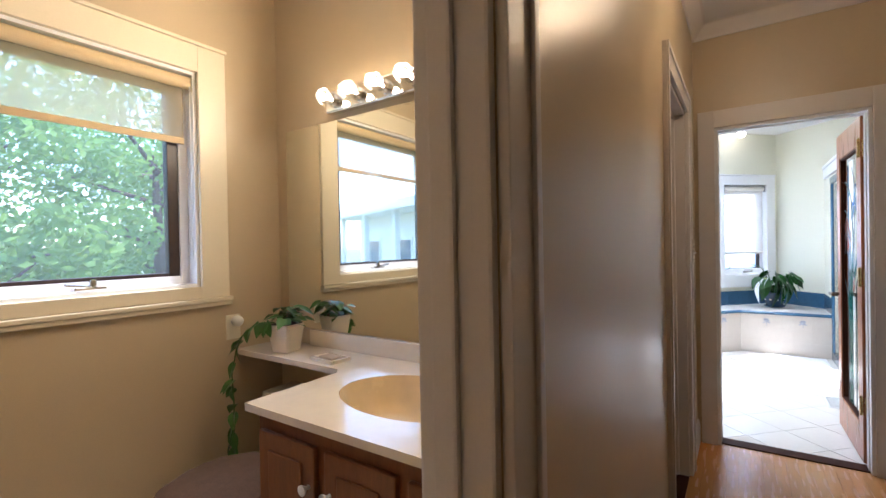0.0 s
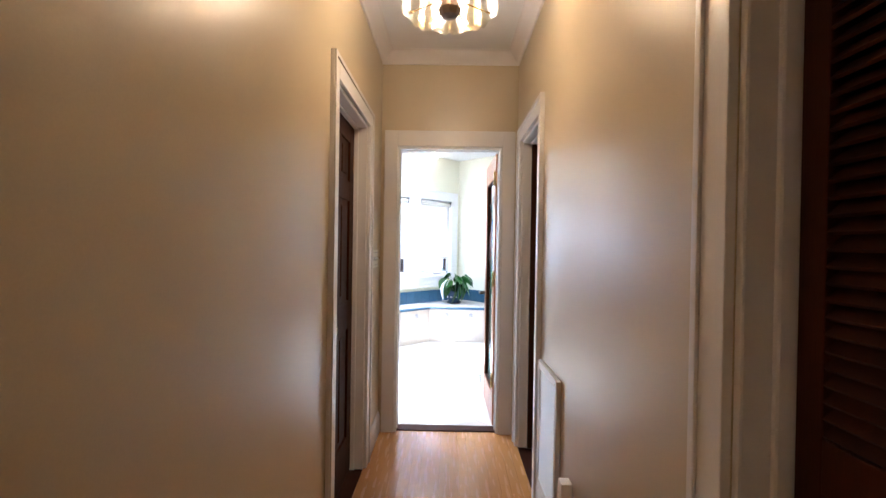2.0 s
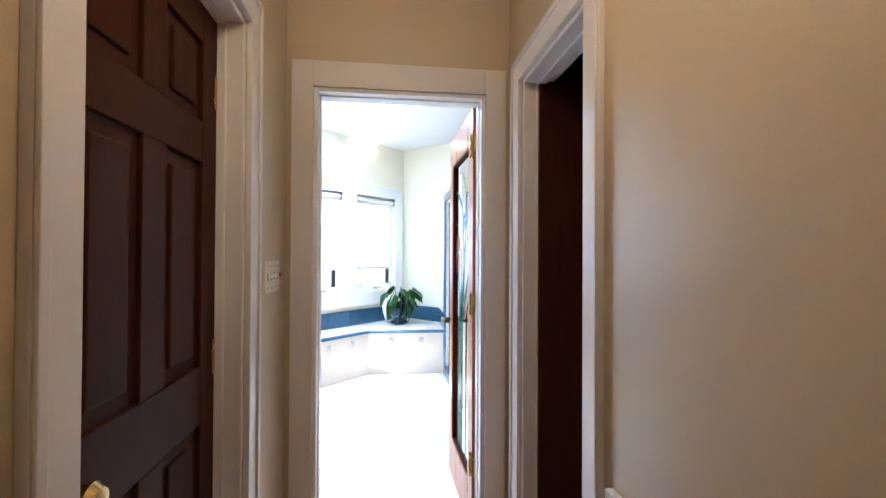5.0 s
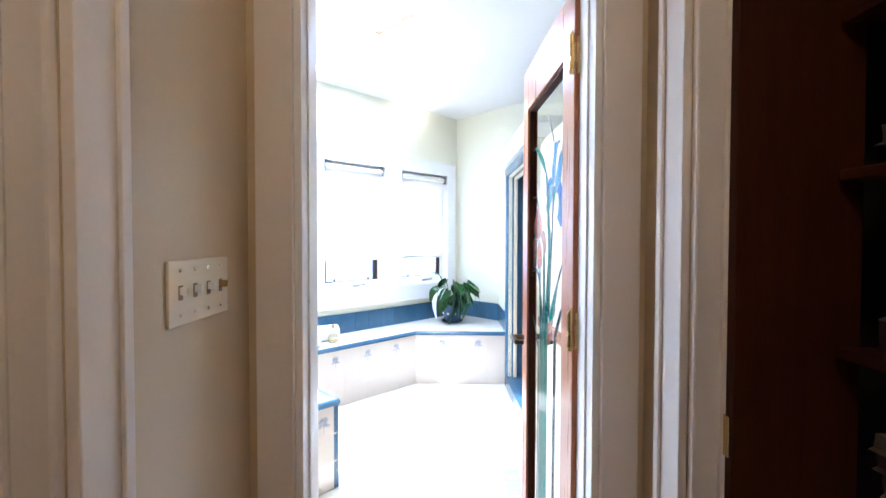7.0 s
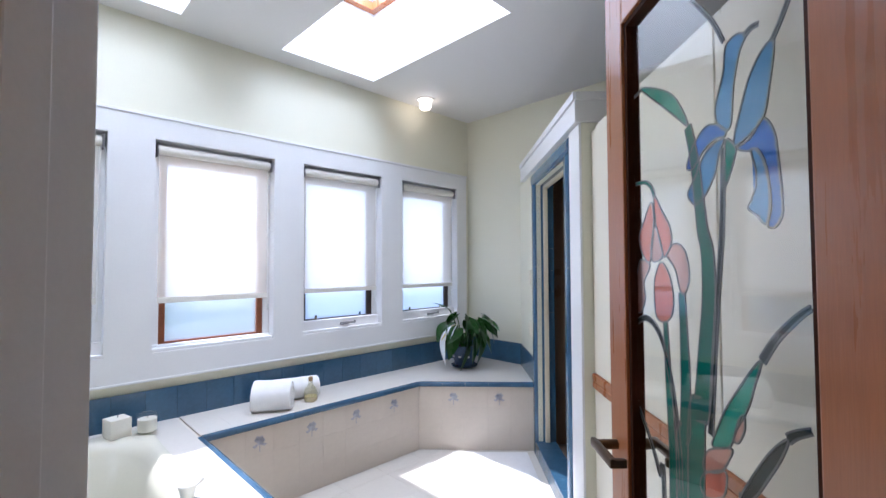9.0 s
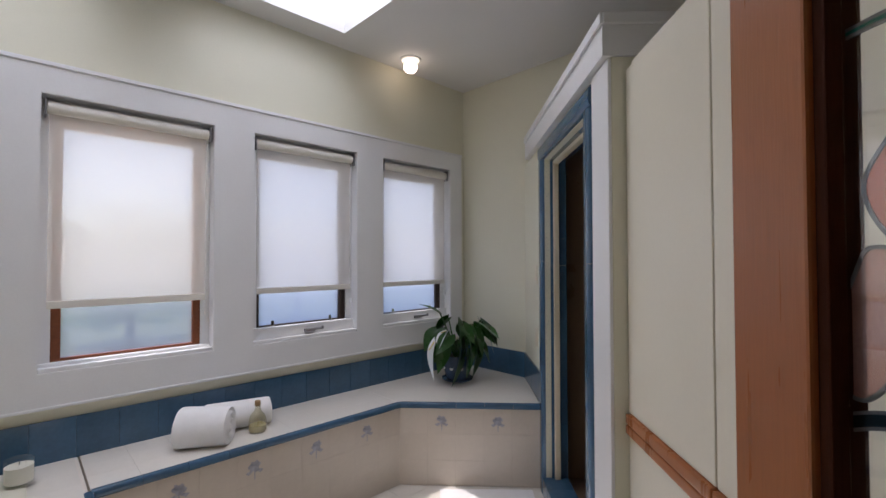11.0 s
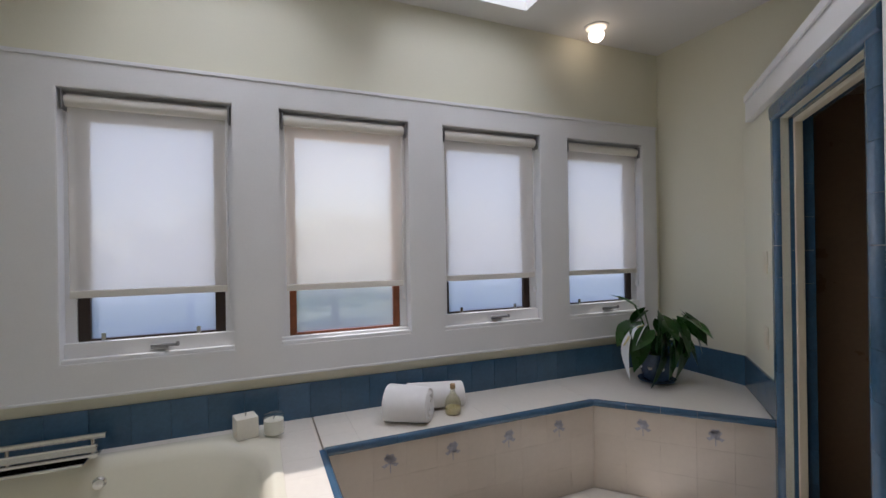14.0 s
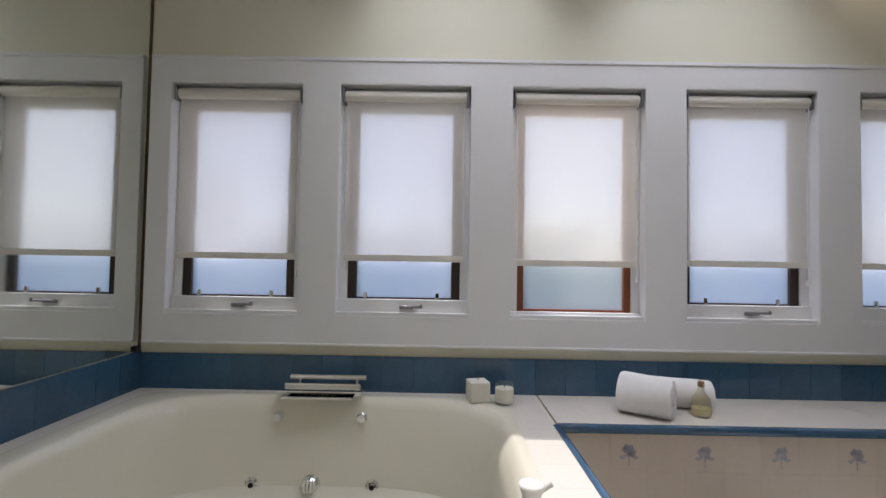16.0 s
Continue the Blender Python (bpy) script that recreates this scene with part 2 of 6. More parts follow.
def sweep(profile, path, closed=False):
    """A profile of (out, up) pairs swept along a level path of (x, y, z), mitred at the corners; out is to the right of the way."""
    bm = bmesh.new()
    pts = [Vector(p) for p in path]
    n = len(pts)
    rows = []
    for i, p in enumerate(pts):
        before = (p - pts[i - 1]).normalized() if i or closed else None
        after = (pts[(i + 1) % n] - p).normalized() if i < n - 1 or closed else None
        before, after = before or after, after or before
        na, nb = Vector((before.y, -before.x, 0)), Vector((after.y, -after.x, 0))
        mid = (na + nb).normalized()
        mid /= max(0.3, mid.dot(na))
        rows.append([bm.verts.new(p + mid * o + Vector((0, 0, h))) for o, h in profile])
    m = len(profile)
    for i in range(n if closed else n - 1):
        a, b = rows[i], rows[(i + 1) % n]
        for k in range(m):
            bm.faces.new((a[k], a[(k + 1) % m], b[(k + 1) % m], b[k]))
    if not closed:
        bm.faces.new(rows[0])
        bm.faces.new(rows[-1])
    bmesh.ops.recalc_face_normals(bm, faces=bm.faces)
    return bm


def joined(*bms):
    out = bmesh.new()
    for b in bms:
        me = bpy.data.meshes.new("tmp")
        b.to_mesh(me)
        b.free()
        out.from_mesh(me)
        bpy.data.meshes.remove(me)
    return out


def part(name, bm, material, parent=None, label="", smooth=False, at=None):
    me = bpy.data.meshes.new(name)
    bm.to_mesh(me)
    bm.free()
    me.materials.append(material)
    if smooth:
        for p in me.polygons:
            p.use_smooth = True
        me.set_sharp_from_angle(angle=radians(38))
    ob = new(name, me)
    if at is not None:
        ob.matrix_world = at
    if parent is not None:
        ob.parent = parent
    if label:
        ob["label"] = label
    return ob


def share(name, me, parent, m):
    ob = new(name, me)
    ob.parent = parent
    ob.matrix_basis = m
    return ob


def mesh_of(bm, material, name="piece"):
    me = bpy.data.meshes.new(name)
    bm.to_mesh(me)
    bm.free()
    me.materials.append(material)
    return me


def thing(name, label, category, m=None, group="", kind=""):
    ob = new(name)
    ob.empty_display_size = 0.1
    if m is not None:
        ob.matrix_world = m
    return tagged(ob, label, category, group, kind)


def structure(name, bm, material, label, category, m=None, smooth=False):
    return tagged(part(name, bm, material, None, "", smooth, m), label, category, "", "structure")

# ---- large structure ----
# hall: local x from -0.37 to 0.60, local y from -0.6 to 3.67
HL, HR, HEND, HC = -0.37, 0.60, 3.67, 2.71
BC = 2.697  # bathroom ceiling
DT = 2.04   # door head
structure("floor_hall", boxes((-0.5, 0.75, -0.8, 3.70, -0.06, -0.012)), DARKWOOD, "timber subfloor under the hall's oak boards", "floor", HALL)
structure("wall_hall_left", boxes((HL - 0.12, HL, -0.8, 0.06, 0, HC), (HL - 0.12, HL, 0.06, 0.825, DT, HC), (HL - 0.12, HL, 0.825, 2.39, 0, HC),
          (HL - 0.12, HL, 2.39, 3.14, DT, HC), (HL - 0.12, HL, 3.14, HEND, 0, HC)), WALL_TAN, "tan satin-painted hall wall with two door openings", "wall", HALL)
structure("wall_hall_right", boxes((HR, HR + 0.12, -0.8, 0.45, 0, HC), (HR, HR + 0.12, 0.45, 1.25, DT, HC), (HR, HR + 0.12, 1.25, 2.87, 0, HC),
          (HR, HR + 0.12, 2.87, 3.475, DT, HC), (HR, HR + 0.12, 3.475, HEND, 0, HC)), WALL_TAN, "tan satin-painted hall wall with two closet openings", "wall", HALL)
structure("wall_hall_end", boxes((HL - 0.12, -0.255, HEND, 3.735, 0, HC), (-0.255, 0.49, HEND, 3.735, DT, HC), (0.49, HR + 0.12, HEND, 3.735, 0, HC)), WALL_TAN,
          "tan hall end wall round the bathroom doorway", "wall", HALL)
structure("wall_hall_back", boxes((HL - 0.12, HR + 0.12, -0.92, -0.80, 0, HC)), WALL_TAN, "plain tan wall closing the hall", "wall", HALL)
structure("ceiling_hall", boxes((HL - 0.12, HR + 0.12, -0.92, 3.735, HC, HC + 0.06)), CEIL, "white painted hall ceiling", "ceiling", HALL)
# bathroom shell
structure("wall_bath_door", boxes((-3.2, -0.255, 3.735, 3.80, 0, 2.75), (-0.255, 0.49, 3.735, 3.80, DT, 2.75), (0.49, 4.3, 3.735, 3.80, 0, 2.75)), WALL_BATH,
          "cream bathroom wall round the doorway", "wall", HALL)
WX0, WX1, WY = 1.177, 5.62, 5.24
WINS = [(1.30, 1.975), (2.160, 2.832), (3.037, 3.716), (3.914, 4.585), (4.79, 5.445)]
WZ0, WZ1 = 0.855, 2.035
specs, x = [], WX0 - 0.14
for a, b in WINS:
    specs += [(x, a, WY, WY + 0.14, 0, 2.75), (a, b, WY, WY + 0.14, 0, WZ0), (a, b, WY, WY + 0.14, WZ1, 2.75)]
    x = b
specs.append((x, WX1 + 0.14, WY, WY + 0.14, 0, 2.75))
structure("wall_window", boxes(*specs), WALL_BATH, "cream painted wall with five casement windows", "wall")
structure("wall_mirror_side", boxes((WX0 - 0.14, WX0 - 0.006, 3.9, WY, 0, 2.75)), WALL_BATH, "cream painted wall behind the tub mirror", "wall")
structure("wall_bath_right", boxes((WX1, WX1 + 0.14, -0.6, WY, 0, 2.75)), WALL_BATH, "cream painted wall beyond the shower", "wall")
(ax0, ax1, ay0, ay1), (bx0, bx1, by0, by1) = SKYLIGHTS
cx0, cx1, cy0, cy1 = WX0 - 0.14, WX1 + 0.14, -0.6, WY + 0.14
structure("ceiling_bath", boxes((cx0, bx0, cy0, cy1, BC, BC + 0.05), (bx1, ax0, cy0, cy1, BC, BC + 0.05), (ax1, cx1, cy0, cy1, BC, BC + 0.05),
          (bx0, bx1, cy0, by0, BC, BC + 0.05), (bx0, bx1, by1, cy1, BC, BC + 0.05), (ax0, ax1, cy0, ay0, BC, BC + 0.05), (ax0, ax1, ay1, cy1, BC, BC + 0.05)),
          CEIL, "white bathroom ceiling with two skylight wells", "ceiling")
structure("floor_bath", prism([(5.374 - 3.9, 3.9), (WX0, 4.2), (WX0, WY), (WX1, WY), (WX1, -0.246)], -0.06, -0.0016), GROUT_W, "pale grout bed of the bathroom floor", "floor")
for k, (x0, x1, y0, y1) in enumerate(SKYLIGHTS):
    t = 0.03
    structure("skylight_well_%d" % (k + 1), boxes((x0 - t, x0, y0 - t, y1 + t, BC + 0.05, 3.2), (x1, x1 + t, y0 - t, y1 + t, BC + 0.05, 3.2),
              (x0, x1, y0 - t, y0, BC + 0.05, 3.2), (x0, x1, y1, y1 + t, BC + 0.05, 3.2)), TRIM_W, "white plastered skylight well", "skylight")
    sl = thing("skylight_%d" % (k + 1), "red-brown wooden skylight frame with clear glazing", "skylight", None, "skylights", "structure")
    w = 0.05
    part("frame", boxes((x0, x0 + w, y0, y1, 3.2, 3.26), (x1 - w, x1, y0, y1, 3.2, 3.26), (x0 + w, x1 - w, y0, y0 + w, 3.2, 3.26), (x0 + w, x1 - w, y1 - w, y1, 3.2, 3.26)), DOORWOOD, sl)
    g = part("pane", boxes((x0 + w, x1 - w, y0 + w, y1 - w, 3.225, 3.233)), GLASS, sl)
    g.visible_shadow = False
# vanity room shell (local hall axes)
VW, VU, VC = -2.11, 1.755, 2.71
VX0, VX1, VZ0, VZ1 = 0.35, 1.343, 1.160, 2.106
structure("floor_vanity", boxes((VW - 0.1, HL - 0.12, -0.8, VU + 0.1, -0.06, 0)), TILE_W, "pale vinyl floor of the powder room", "floor", HALL)
structure("wall_vanity_window", boxes((VW - 0.14, VW, -0.8, VX0, 0, VC), (VW - 0.14, VW, VX0, VX1, 0, VZ0), (VW - 0.14, VW, VX0, VX1, VZ1, VC), (VW - 0.14, VW, VX1, VU + 0.12, 0, VC)),
          WALL_TAN, "tan painted powder room wall with a window", "wall", HALL)
structure("wall_vanity_mirror", boxes((VW, HL - 0.12, VU, VU + 0.12, 0, VC)), WALL_TAN, "tan painted wall behind the vanity mirror", "wall", HALL)
structure("wall_vanity_back", boxes((VW - 0.14, HL - 0.12, -0.92, -0.8, 0, VC)), WALL_TAN, "plain tan powder room wall", "wall", HALL)
structure("ceiling_vanity", boxes((VW - 0.14, HL - 0.12, -0.92, VU + 0.12, VC, VC + 0.06)), CEIL, "white powder room ceiling", "ceiling", HALL)
# closets, their darkness painted on the walls in near-black
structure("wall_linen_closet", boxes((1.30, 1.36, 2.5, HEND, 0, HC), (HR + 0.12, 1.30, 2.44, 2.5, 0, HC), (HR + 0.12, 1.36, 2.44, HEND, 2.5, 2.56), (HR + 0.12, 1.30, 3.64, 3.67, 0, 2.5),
          (HR + 0.12, 1.30, 2.5, 3.64, -0.05, 0)), BLACK, "linen closet walls painted near-black for its unlit dark", "wall", HALL)
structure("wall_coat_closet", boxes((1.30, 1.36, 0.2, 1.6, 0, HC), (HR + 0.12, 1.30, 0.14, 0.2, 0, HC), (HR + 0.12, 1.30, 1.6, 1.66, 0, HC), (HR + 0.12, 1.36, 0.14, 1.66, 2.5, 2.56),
          (HR + 0.12, 1.30, 0.2, 1.6, -0.05, 0)), BLACK, "hall closet walls painted near-black for its unlit dark", "wall", HALL)


# door casings: (wall x, way the casing faces, y0, y1)
CAS = 0.09


def casing_bm(x, way, y0, y1, head=DT):
    """Casing boards with a backband round an opening in a wall that runs along local y."""
    a, b = (x, x + way * 0.018)
    c = x + way * 0.026
    w = CAS
    return boxes((a, b, y0 - w, y0, 0, head + w), (a, b, y1, y1 + w, 0, head + w), (a, b, y0, y1, head, head + w),
                 (b, c, y0 - w, y0 - w + 0.02, 0, head + w), (b, c, y1 + w - 0.02, y1 + w, 0, head + w), (b, c, y0 - w + 0.02, y1 + w - 0.02, head + w - 0.02, head + w), bevel=0.003)


def jamb_bm(x0, x1, y0, y1, stop, head=DT):
    """Jamb lining of a wall opening, with a stop strip."""
    t = 0.018
    return boxes((x0, x1, y0, y0 + t, 0, head), (x0, x1, y1 - t, y1, 0, head), (x0, x1, y0 + t, y1 - t, head - t, head),
                 (stop - 0.02, stop + 0.02, y0 + t, y0 + t + 0.012, 0, head - t), (stop - 0.02, stop + 0.02, y1 - t - 0.012, y1 - t, 0, head - t),
                 (stop - 0.02, stop + 0.02, y0 + t + 0.012, y1 - t - 0.012, head - t - 0.012, head - t), bevel=0.0055)


for k, (x, way, y0, y1) in enumerate([(HL, 1, 0.06, 0.825), (HL, 1, 2.39, 3.14), (HR, -1, 0.45, 1.25), (HR, -1, 2.87, 3.475)]):
    x1 = x - way * 0.12
    structure("trim_casing_%d" % (k + 1), casing_bm(x, way, y0, y1), TRIM, "off-white painted door casing with a backband", "door casing", HALL)
    structure("trim_jamb_%d" % (k + 1), jamb_bm(min(x, x1), max(x, x1), y0, y1, x - way * 0.07), TRIM, "off-white painted door jamb with stop", "door jamb", HALL)
# end doorway: casing on the hall side, jamb through the wall
a, b, w = HEND - 0.018, HEND, CAS
structure("trim_casing_bath_door", boxes((-0.255 - w, -0.255, a, b, 0, DT + 0.11), (0.49, 0.49 + w, a, b, 0, DT + 0.11), (-0.255, 0.49, a, b, DT, DT + 0.11), bevel=0.003), TRIM,
          "off-white painted casing of the bathroom doorway", "door casing", HALL)
a, b = HEND - 0.004, 3.80
t = 0.018
structure("trim_jamb_bath_door", boxes((-0.255, -0.255 + t, a, b, 0, DT), (0.49 - t, 0.49, a, b, 0, DT), (-0.255 + t, 0.49 - t, a, b, DT - t, DT),
          (-0.255 + t, -0.255 + t + 0.005, a + 0.045, a + 0.085, 0, DT - t), (0.49 - t - 0.005, 0.49 - t, a + 0.045, a + 0.085, 0, DT - t),
          (-0.255 + t + 0.005, 0.49 - t - 0.005, a + 0.045, a + 0.085, DT - t - 0.005, DT - t), bevel=0.002), TRIM_W, "white painted jamb with stop", "door jamb", HALL)
structure("trim_casing_bath_inside", boxes((-0.255 - w, -0.255, 3.80, 3.818, 0, DT + w), (0.49, 0.49 + w, 3.80, 3.818, 0, DT + w), (-0.255, 0.49, 3.80, 3.818, DT, DT + w), bevel=0.003), TRIM_W,
          "white painted casing inside the bathroom", "door casing", HALL)
structure("threshold", boxes((-0.237, 0.472, 3.69, 3.79, -0.012, 0.008), bevel=0.003), DARKWOOD, "dark metal-edged threshold between oak and tile", "threshold", HALL)
# crown and baseboards in the hall
crown = [(0, -0.09), (0.012, -0.09), (0.02, -0.075), (0.045, -0.05), (0.07, -0.02), (0.085, -0.012), (0.085, 0), (0, 0)]
structure("trim_crown_hall", sweep(crown, [(HL, -0.8, HC), (HL, HEND, HC), (HR, HEND, HC), (HR, -0.8, HC)]), TRIM, "white crown moulding round the hall ceiling", "crown moulding", HALL)
base = [(0, 0), (0.016, 0), (0.016, 0.11), (0.010, 0.135), (0.004, 0.145), (0, 0.145)]
for k, pts in enumerate([[(HL, 0.915), (HL, 2.30)], [(HL, 3.23), (HL, HEND)], [(HR, 2.78), (HR, 1.34)]]):
    structure("baseboard_%d" % (k + 1), sweep(base, [(x, y, 0) for x, y in pts]), TRIM, "off-white moulded baseboard", "baseboard", HALL)


# ---- bathroom: windows ----
casing = [(WX0 + 0.02, WINS[0][0], 5.215, WY, 0.72, 2.150)]
x = WINS[0][1]
for a, b in WINS[1:]:
    casing.append((x, a, 5.215, WY, 0.72, 2.150))
    x = b
casing.append((x, 5.57, 5.215, WY, 0.72, 2.150))
for a, b in WINS:
    casing += [(a, b, 5.215, WY, 0.72, WZ0), (a, b, 5.215, WY, WZ1, 2.150)]
structure("trim_window_bank", boxes(*casing), TRIM_W, "white painted boards framing the five windows", "window casing")
structure("trim_window_cap", boxes((WX0 + 0.02, 5.575, 5.208, 5.239, 2.150, 2.168), (WX0 + 0.02, 5.575, 5.208, 5.239, 0.708, 0.72), bevel=0.003), TRIM_W, "thin white edge moulding of the window boards", "window casing")
for k, (a, b) in enumerate(WINS):
    fixed = k == 2
    wood = SASH_RED if fixed else SASH
    win = thing("window_%d" % (k + 1), "fixed window with red-brown wooden sash" if fixed else "dark-framed casement window with a crank and wet-looking glass", "window", None, "bathroom windows", "structure")
    l = 0.004
    part("window_frame", boxes((a, a + l, 5.217, 5.38, WZ0, WZ1), (b - l, b, 5.217, 5.38, WZ0, WZ1), (a + l, b - l, 5.217, 5.38, WZ0, WZ0 + l), (a + l, b - l, 5.217, 5.38, WZ1 - l, WZ1)), TRIM_W, win)
    z0 = WZ0 + (0.035 if fixed else 0.085)
    s0, s1 = 5.295, 5.335
    side = 0.035 if fixed else 0.045
    left = 0.018 if k > 2 else side
    foot = 0.012 if fixed else 0.009
    part("window_sash", boxes((a + 0.045, a + 0.045 + left, s0, s1, z0, WZ1 - 0.05), (b - 0.045 - side, b - 0.045, s0, s1, z0, WZ1 - 0.05),
         (a + 0.045 + left, b - 0.045 - side, s0, s1, z0, z0 + foot), (a + 0.045 + left, b - 0.045 - side, s0, s1, WZ1 - 0.12, WZ1 - 0.05), bevel=0.003), wood, win, "red-brown wooden sash" if fixed else "dark wooden sash")
    pane = part("pane", boxes((a + 0.045 + left, b - 0.045 - side, 5.312, 5.317, z0 + foot, WZ1 - 0.12)), HAZE_CLEAR if fixed else HAZE, win)
    pane.visible_shadow = False
    part("window_sill", boxes((a + l, b - l, 5.226, 5.262, WZ0 + l, WZ0 + 0.022), (a + l, b - l, 5.262, 5.296, WZ0 + l, z0), bevel=0.003), TRIM_W, win)
    part("jamb_liner", boxes((a + l, a + 0.045, 5.285, 5.335, z0, WZ1 - l), (b - 0.045, b - l, 5.285, 5.335, z0, WZ1 - l), (a + 0.045, b - 0.045, 5.285, 5.335, WZ1 - 0.05, WZ1 - l)), TRIM_W, win)
    if not fixed:
        c = (a + b) / 2 + 0.02
        crank = part("crank_handle", joined(boxes((c - 0.035, c + 0.035, 5.246, 5.262, WZ0 + 0.036, WZ0 + 0.056), bevel=0.004), rod((c - 0.02, 5.250, WZ0 + 0.05), (c + 0.075, 5.232, WZ0 + 0.052), 0.007),
                     lathe([(0.006, 0), (0.009, 0.008), (0.006, 0.02)], 12, (c + 0.075, 5.232, WZ0 + 0.045))), SATIN, win, "satin metal crank handle", True)
        for q in (a + 0.13, b - 0.17):
            part("sash_clip", boxes((q, q + 0.018, 5.285, 5.296, z0 + 0.004, z0 + 0.034), bevel=0.002), CHROME, win)
    # roller shade, hung inside the reveal
    sh = thing("roller_shade", "off-white woven roller shade drawn most of the way down", "window shade", None, "bathroom shades")
    zb = 1.135 - (0.012 if fixed else 0)
    part("roller", lathe([(0.026, 0), (0.028, 0.01), (0.028, b - a - 0.058), (0.026, b - a - 0.048)], 20, (a + 0.024, 5.258, WZ1 - 0.051), "X"), SHADE_ROLL, sh, "", True)
    part("bracket", boxes((a + 0.0145, a + 0.022, 5.225, 5.29, WZ1 - 0.092, WZ1 - 0.015), bevel=0.002), SATIN, sh, "grey metal bracket")
    part("bracket", boxes((b - 0.022, b - 0.0145, 5.225, 5.29, WZ1 - 0.092, WZ1 - 0.015), bevel=0.002), SATIN, sh, "grey metal bracket")
    part("cloth", boxes((a + 0.030, b - 0.034, 5.2535, 5.2550, zb + 0.03, WZ1 - 0.06)), SHADE, sh)
    part("hem_bar", boxes((a + 0.030, b - 0.034, 5.249, 5.259, zb, zb + 0.032), bevel=0.003), SHADE_ROLL, sh, "cloth-covered hem bar")
    chain = joined(rod((b - 0.028, 5.247, WZ1 - 0.06), (b - 0.028, 5.247, 1.07), 0.0022, 8), rod((b - 0.028, 5.268, WZ1 - 0.06), (b - 0.028, 5.268, 1.07), 0.0022, 8), boxes((b - 0.032, b - 0.024, 5.246, 5.270, 1.045, 1.075), bevel=0.002))
    part("bead_chain", chain, WHITEPL, sh, "white bead chain")

# ---- bathroom: bench, deck and tub ----
DZ = 0.48
CORE = 0.0075
front = [(3.182, 3.82), (3.182, 4.815), (4.62, 4.815), (5.19, 4.21)]
bench = thing("tiled_bench", "ivory tiled bench along the windows, blue bullnose edge and flower tiles", "bench", None, "", "structure")
part("core", prism([(3.182, 4.815 + CORE), (4.62 + 0.005, 4.815 + CORE), (5.19, 4.21 + 0.017), (5.62, 4.63), (5.62, 5.24), (3.182, 5.24)], 0, DZ - 0.0016), GROUT_W, bench, "pale grout bed")
deck = thing("tub_deck", "white tiled tub deck with blue edge tiles", "tub deck", None, "", "structure")
TX0, TX1, TY0, TY1 = 1.40, 2.965, 3.99, 5.09


def rounded(x0, x1, y0, y1, n, power):
    """Points on a rounded rectangle."""
    out = []
    for i in range(n):
        t = 2 * math.pi * i / n
        c, s = math.cos(t), math.sin(t)
        out.append(((x0 + x1) / 2 + (x1 - x0) / 2 * math.copysign(abs(c) ** (2 / power), c), (y0 + y1) / 2 + (y1 - y0) / 2 * math.copysign(abs(s) ** (2 / power), s)))
    return out


# deck walls under the tiles
part("core", boxes((TX1 + 0.03, 3.182 - CORE, 3.82 + CORE, 5.24, 0, DZ - 0.0016), (1.6, TX1 + 0.03, 3.82 + CORE, 3.95, 0, DZ - 0.0016), (WX0, TX1 + 0.03, 5.15, 5.24, 0, DZ - 0.0016), (WX0, TX0 - 0.1, 4.25, 5.15, 0, DZ - 0.0016)), GROUT_W, deck, "pale grout bed")
tub = thing("bathtub", "cream acrylic whirlpool tub sunk in a tiled deck", "bathtub")
N = 72
bm = bmesh.new()
rings = []
for inset, z, power in ((-0.115, DZ - 0.006, 14), (-0.112, DZ + 0.012, 14), (-0.02, DZ + 0.016, 5), (0.0, DZ + 0.010, 4.4), (0.03, DZ - 0.03, 4.2), (0.07, DZ - 0.20, 3.8), (0.12, DZ - 0.34, 3.5), (0.22, DZ - 0.40, 3.2), (0.45, DZ - 0.42, 3)):
    x0, x1 = TX0 + inset, TX1 - max(inset, -0.02 if inset < -0.02 else inset)
    if inset < -0.02:
        x1 = TX1 + 0.045
    y0, y1 = TY0 + max(inset, -0.08), TY1 - max(inset, -0.055)
    rings.append([bm.verts.new((x, y, z)) for x, y in rounded(x0, x1, y0, y1, N, power)])
for p, q in zip(rings, rings[1:]):
    for i in range(N):
        bm.faces.new((p[i], p[(i + 1) % N], q[(i + 1) % N], q[i]))
bm.faces.new(rings[-1])
bmesh.ops.recalc_face_normals(bm, faces=bm.faces)
part("basin", bm, TUB, tub, "", True)
# the tub's fittings on its window-side wall
for name, px, pz, r in (("jet", 1.875, DZ - 0.335, 0.030), ("jet", 2.405, DZ - 0.335, 0.030)):
    j = part(name, lathe([(r, 0), (r, 0.008), (r * 0.72, 0.014), (r * 0.62, 0.008), (r * 0.34, 0.006), (r * 0.30, 0.014), (0.001, 0.014)], 20, (px, 4.972, pz), "Y"), CHROME, tub, "chrome whirlpool jet", True)
    part("nozzle", lathe([(0.011, 0), (0.011, 0.006)], 14, (px, 4.958, pz), "Y"), BLACK, j)
ctl = part("drain_control", lathe([(0.042, 0), (0.042, 0.008), (0.036, 0.020), (0.028, 0.032), (0.001, 0.034)], 24, (2.135, 4.972, DZ - 0.33), "Y"), CHROME, tub, "round chrome overflow and drain control", True)
for q in (-0.014, 0.0, 0.014):
    part("finger", boxes((2.135 + q - 0.004, 2.135 + q + 0.004, 4.919, 4.940, DZ - 0.35, DZ - 0.30), bevel=0.002), CHROME, ctl)
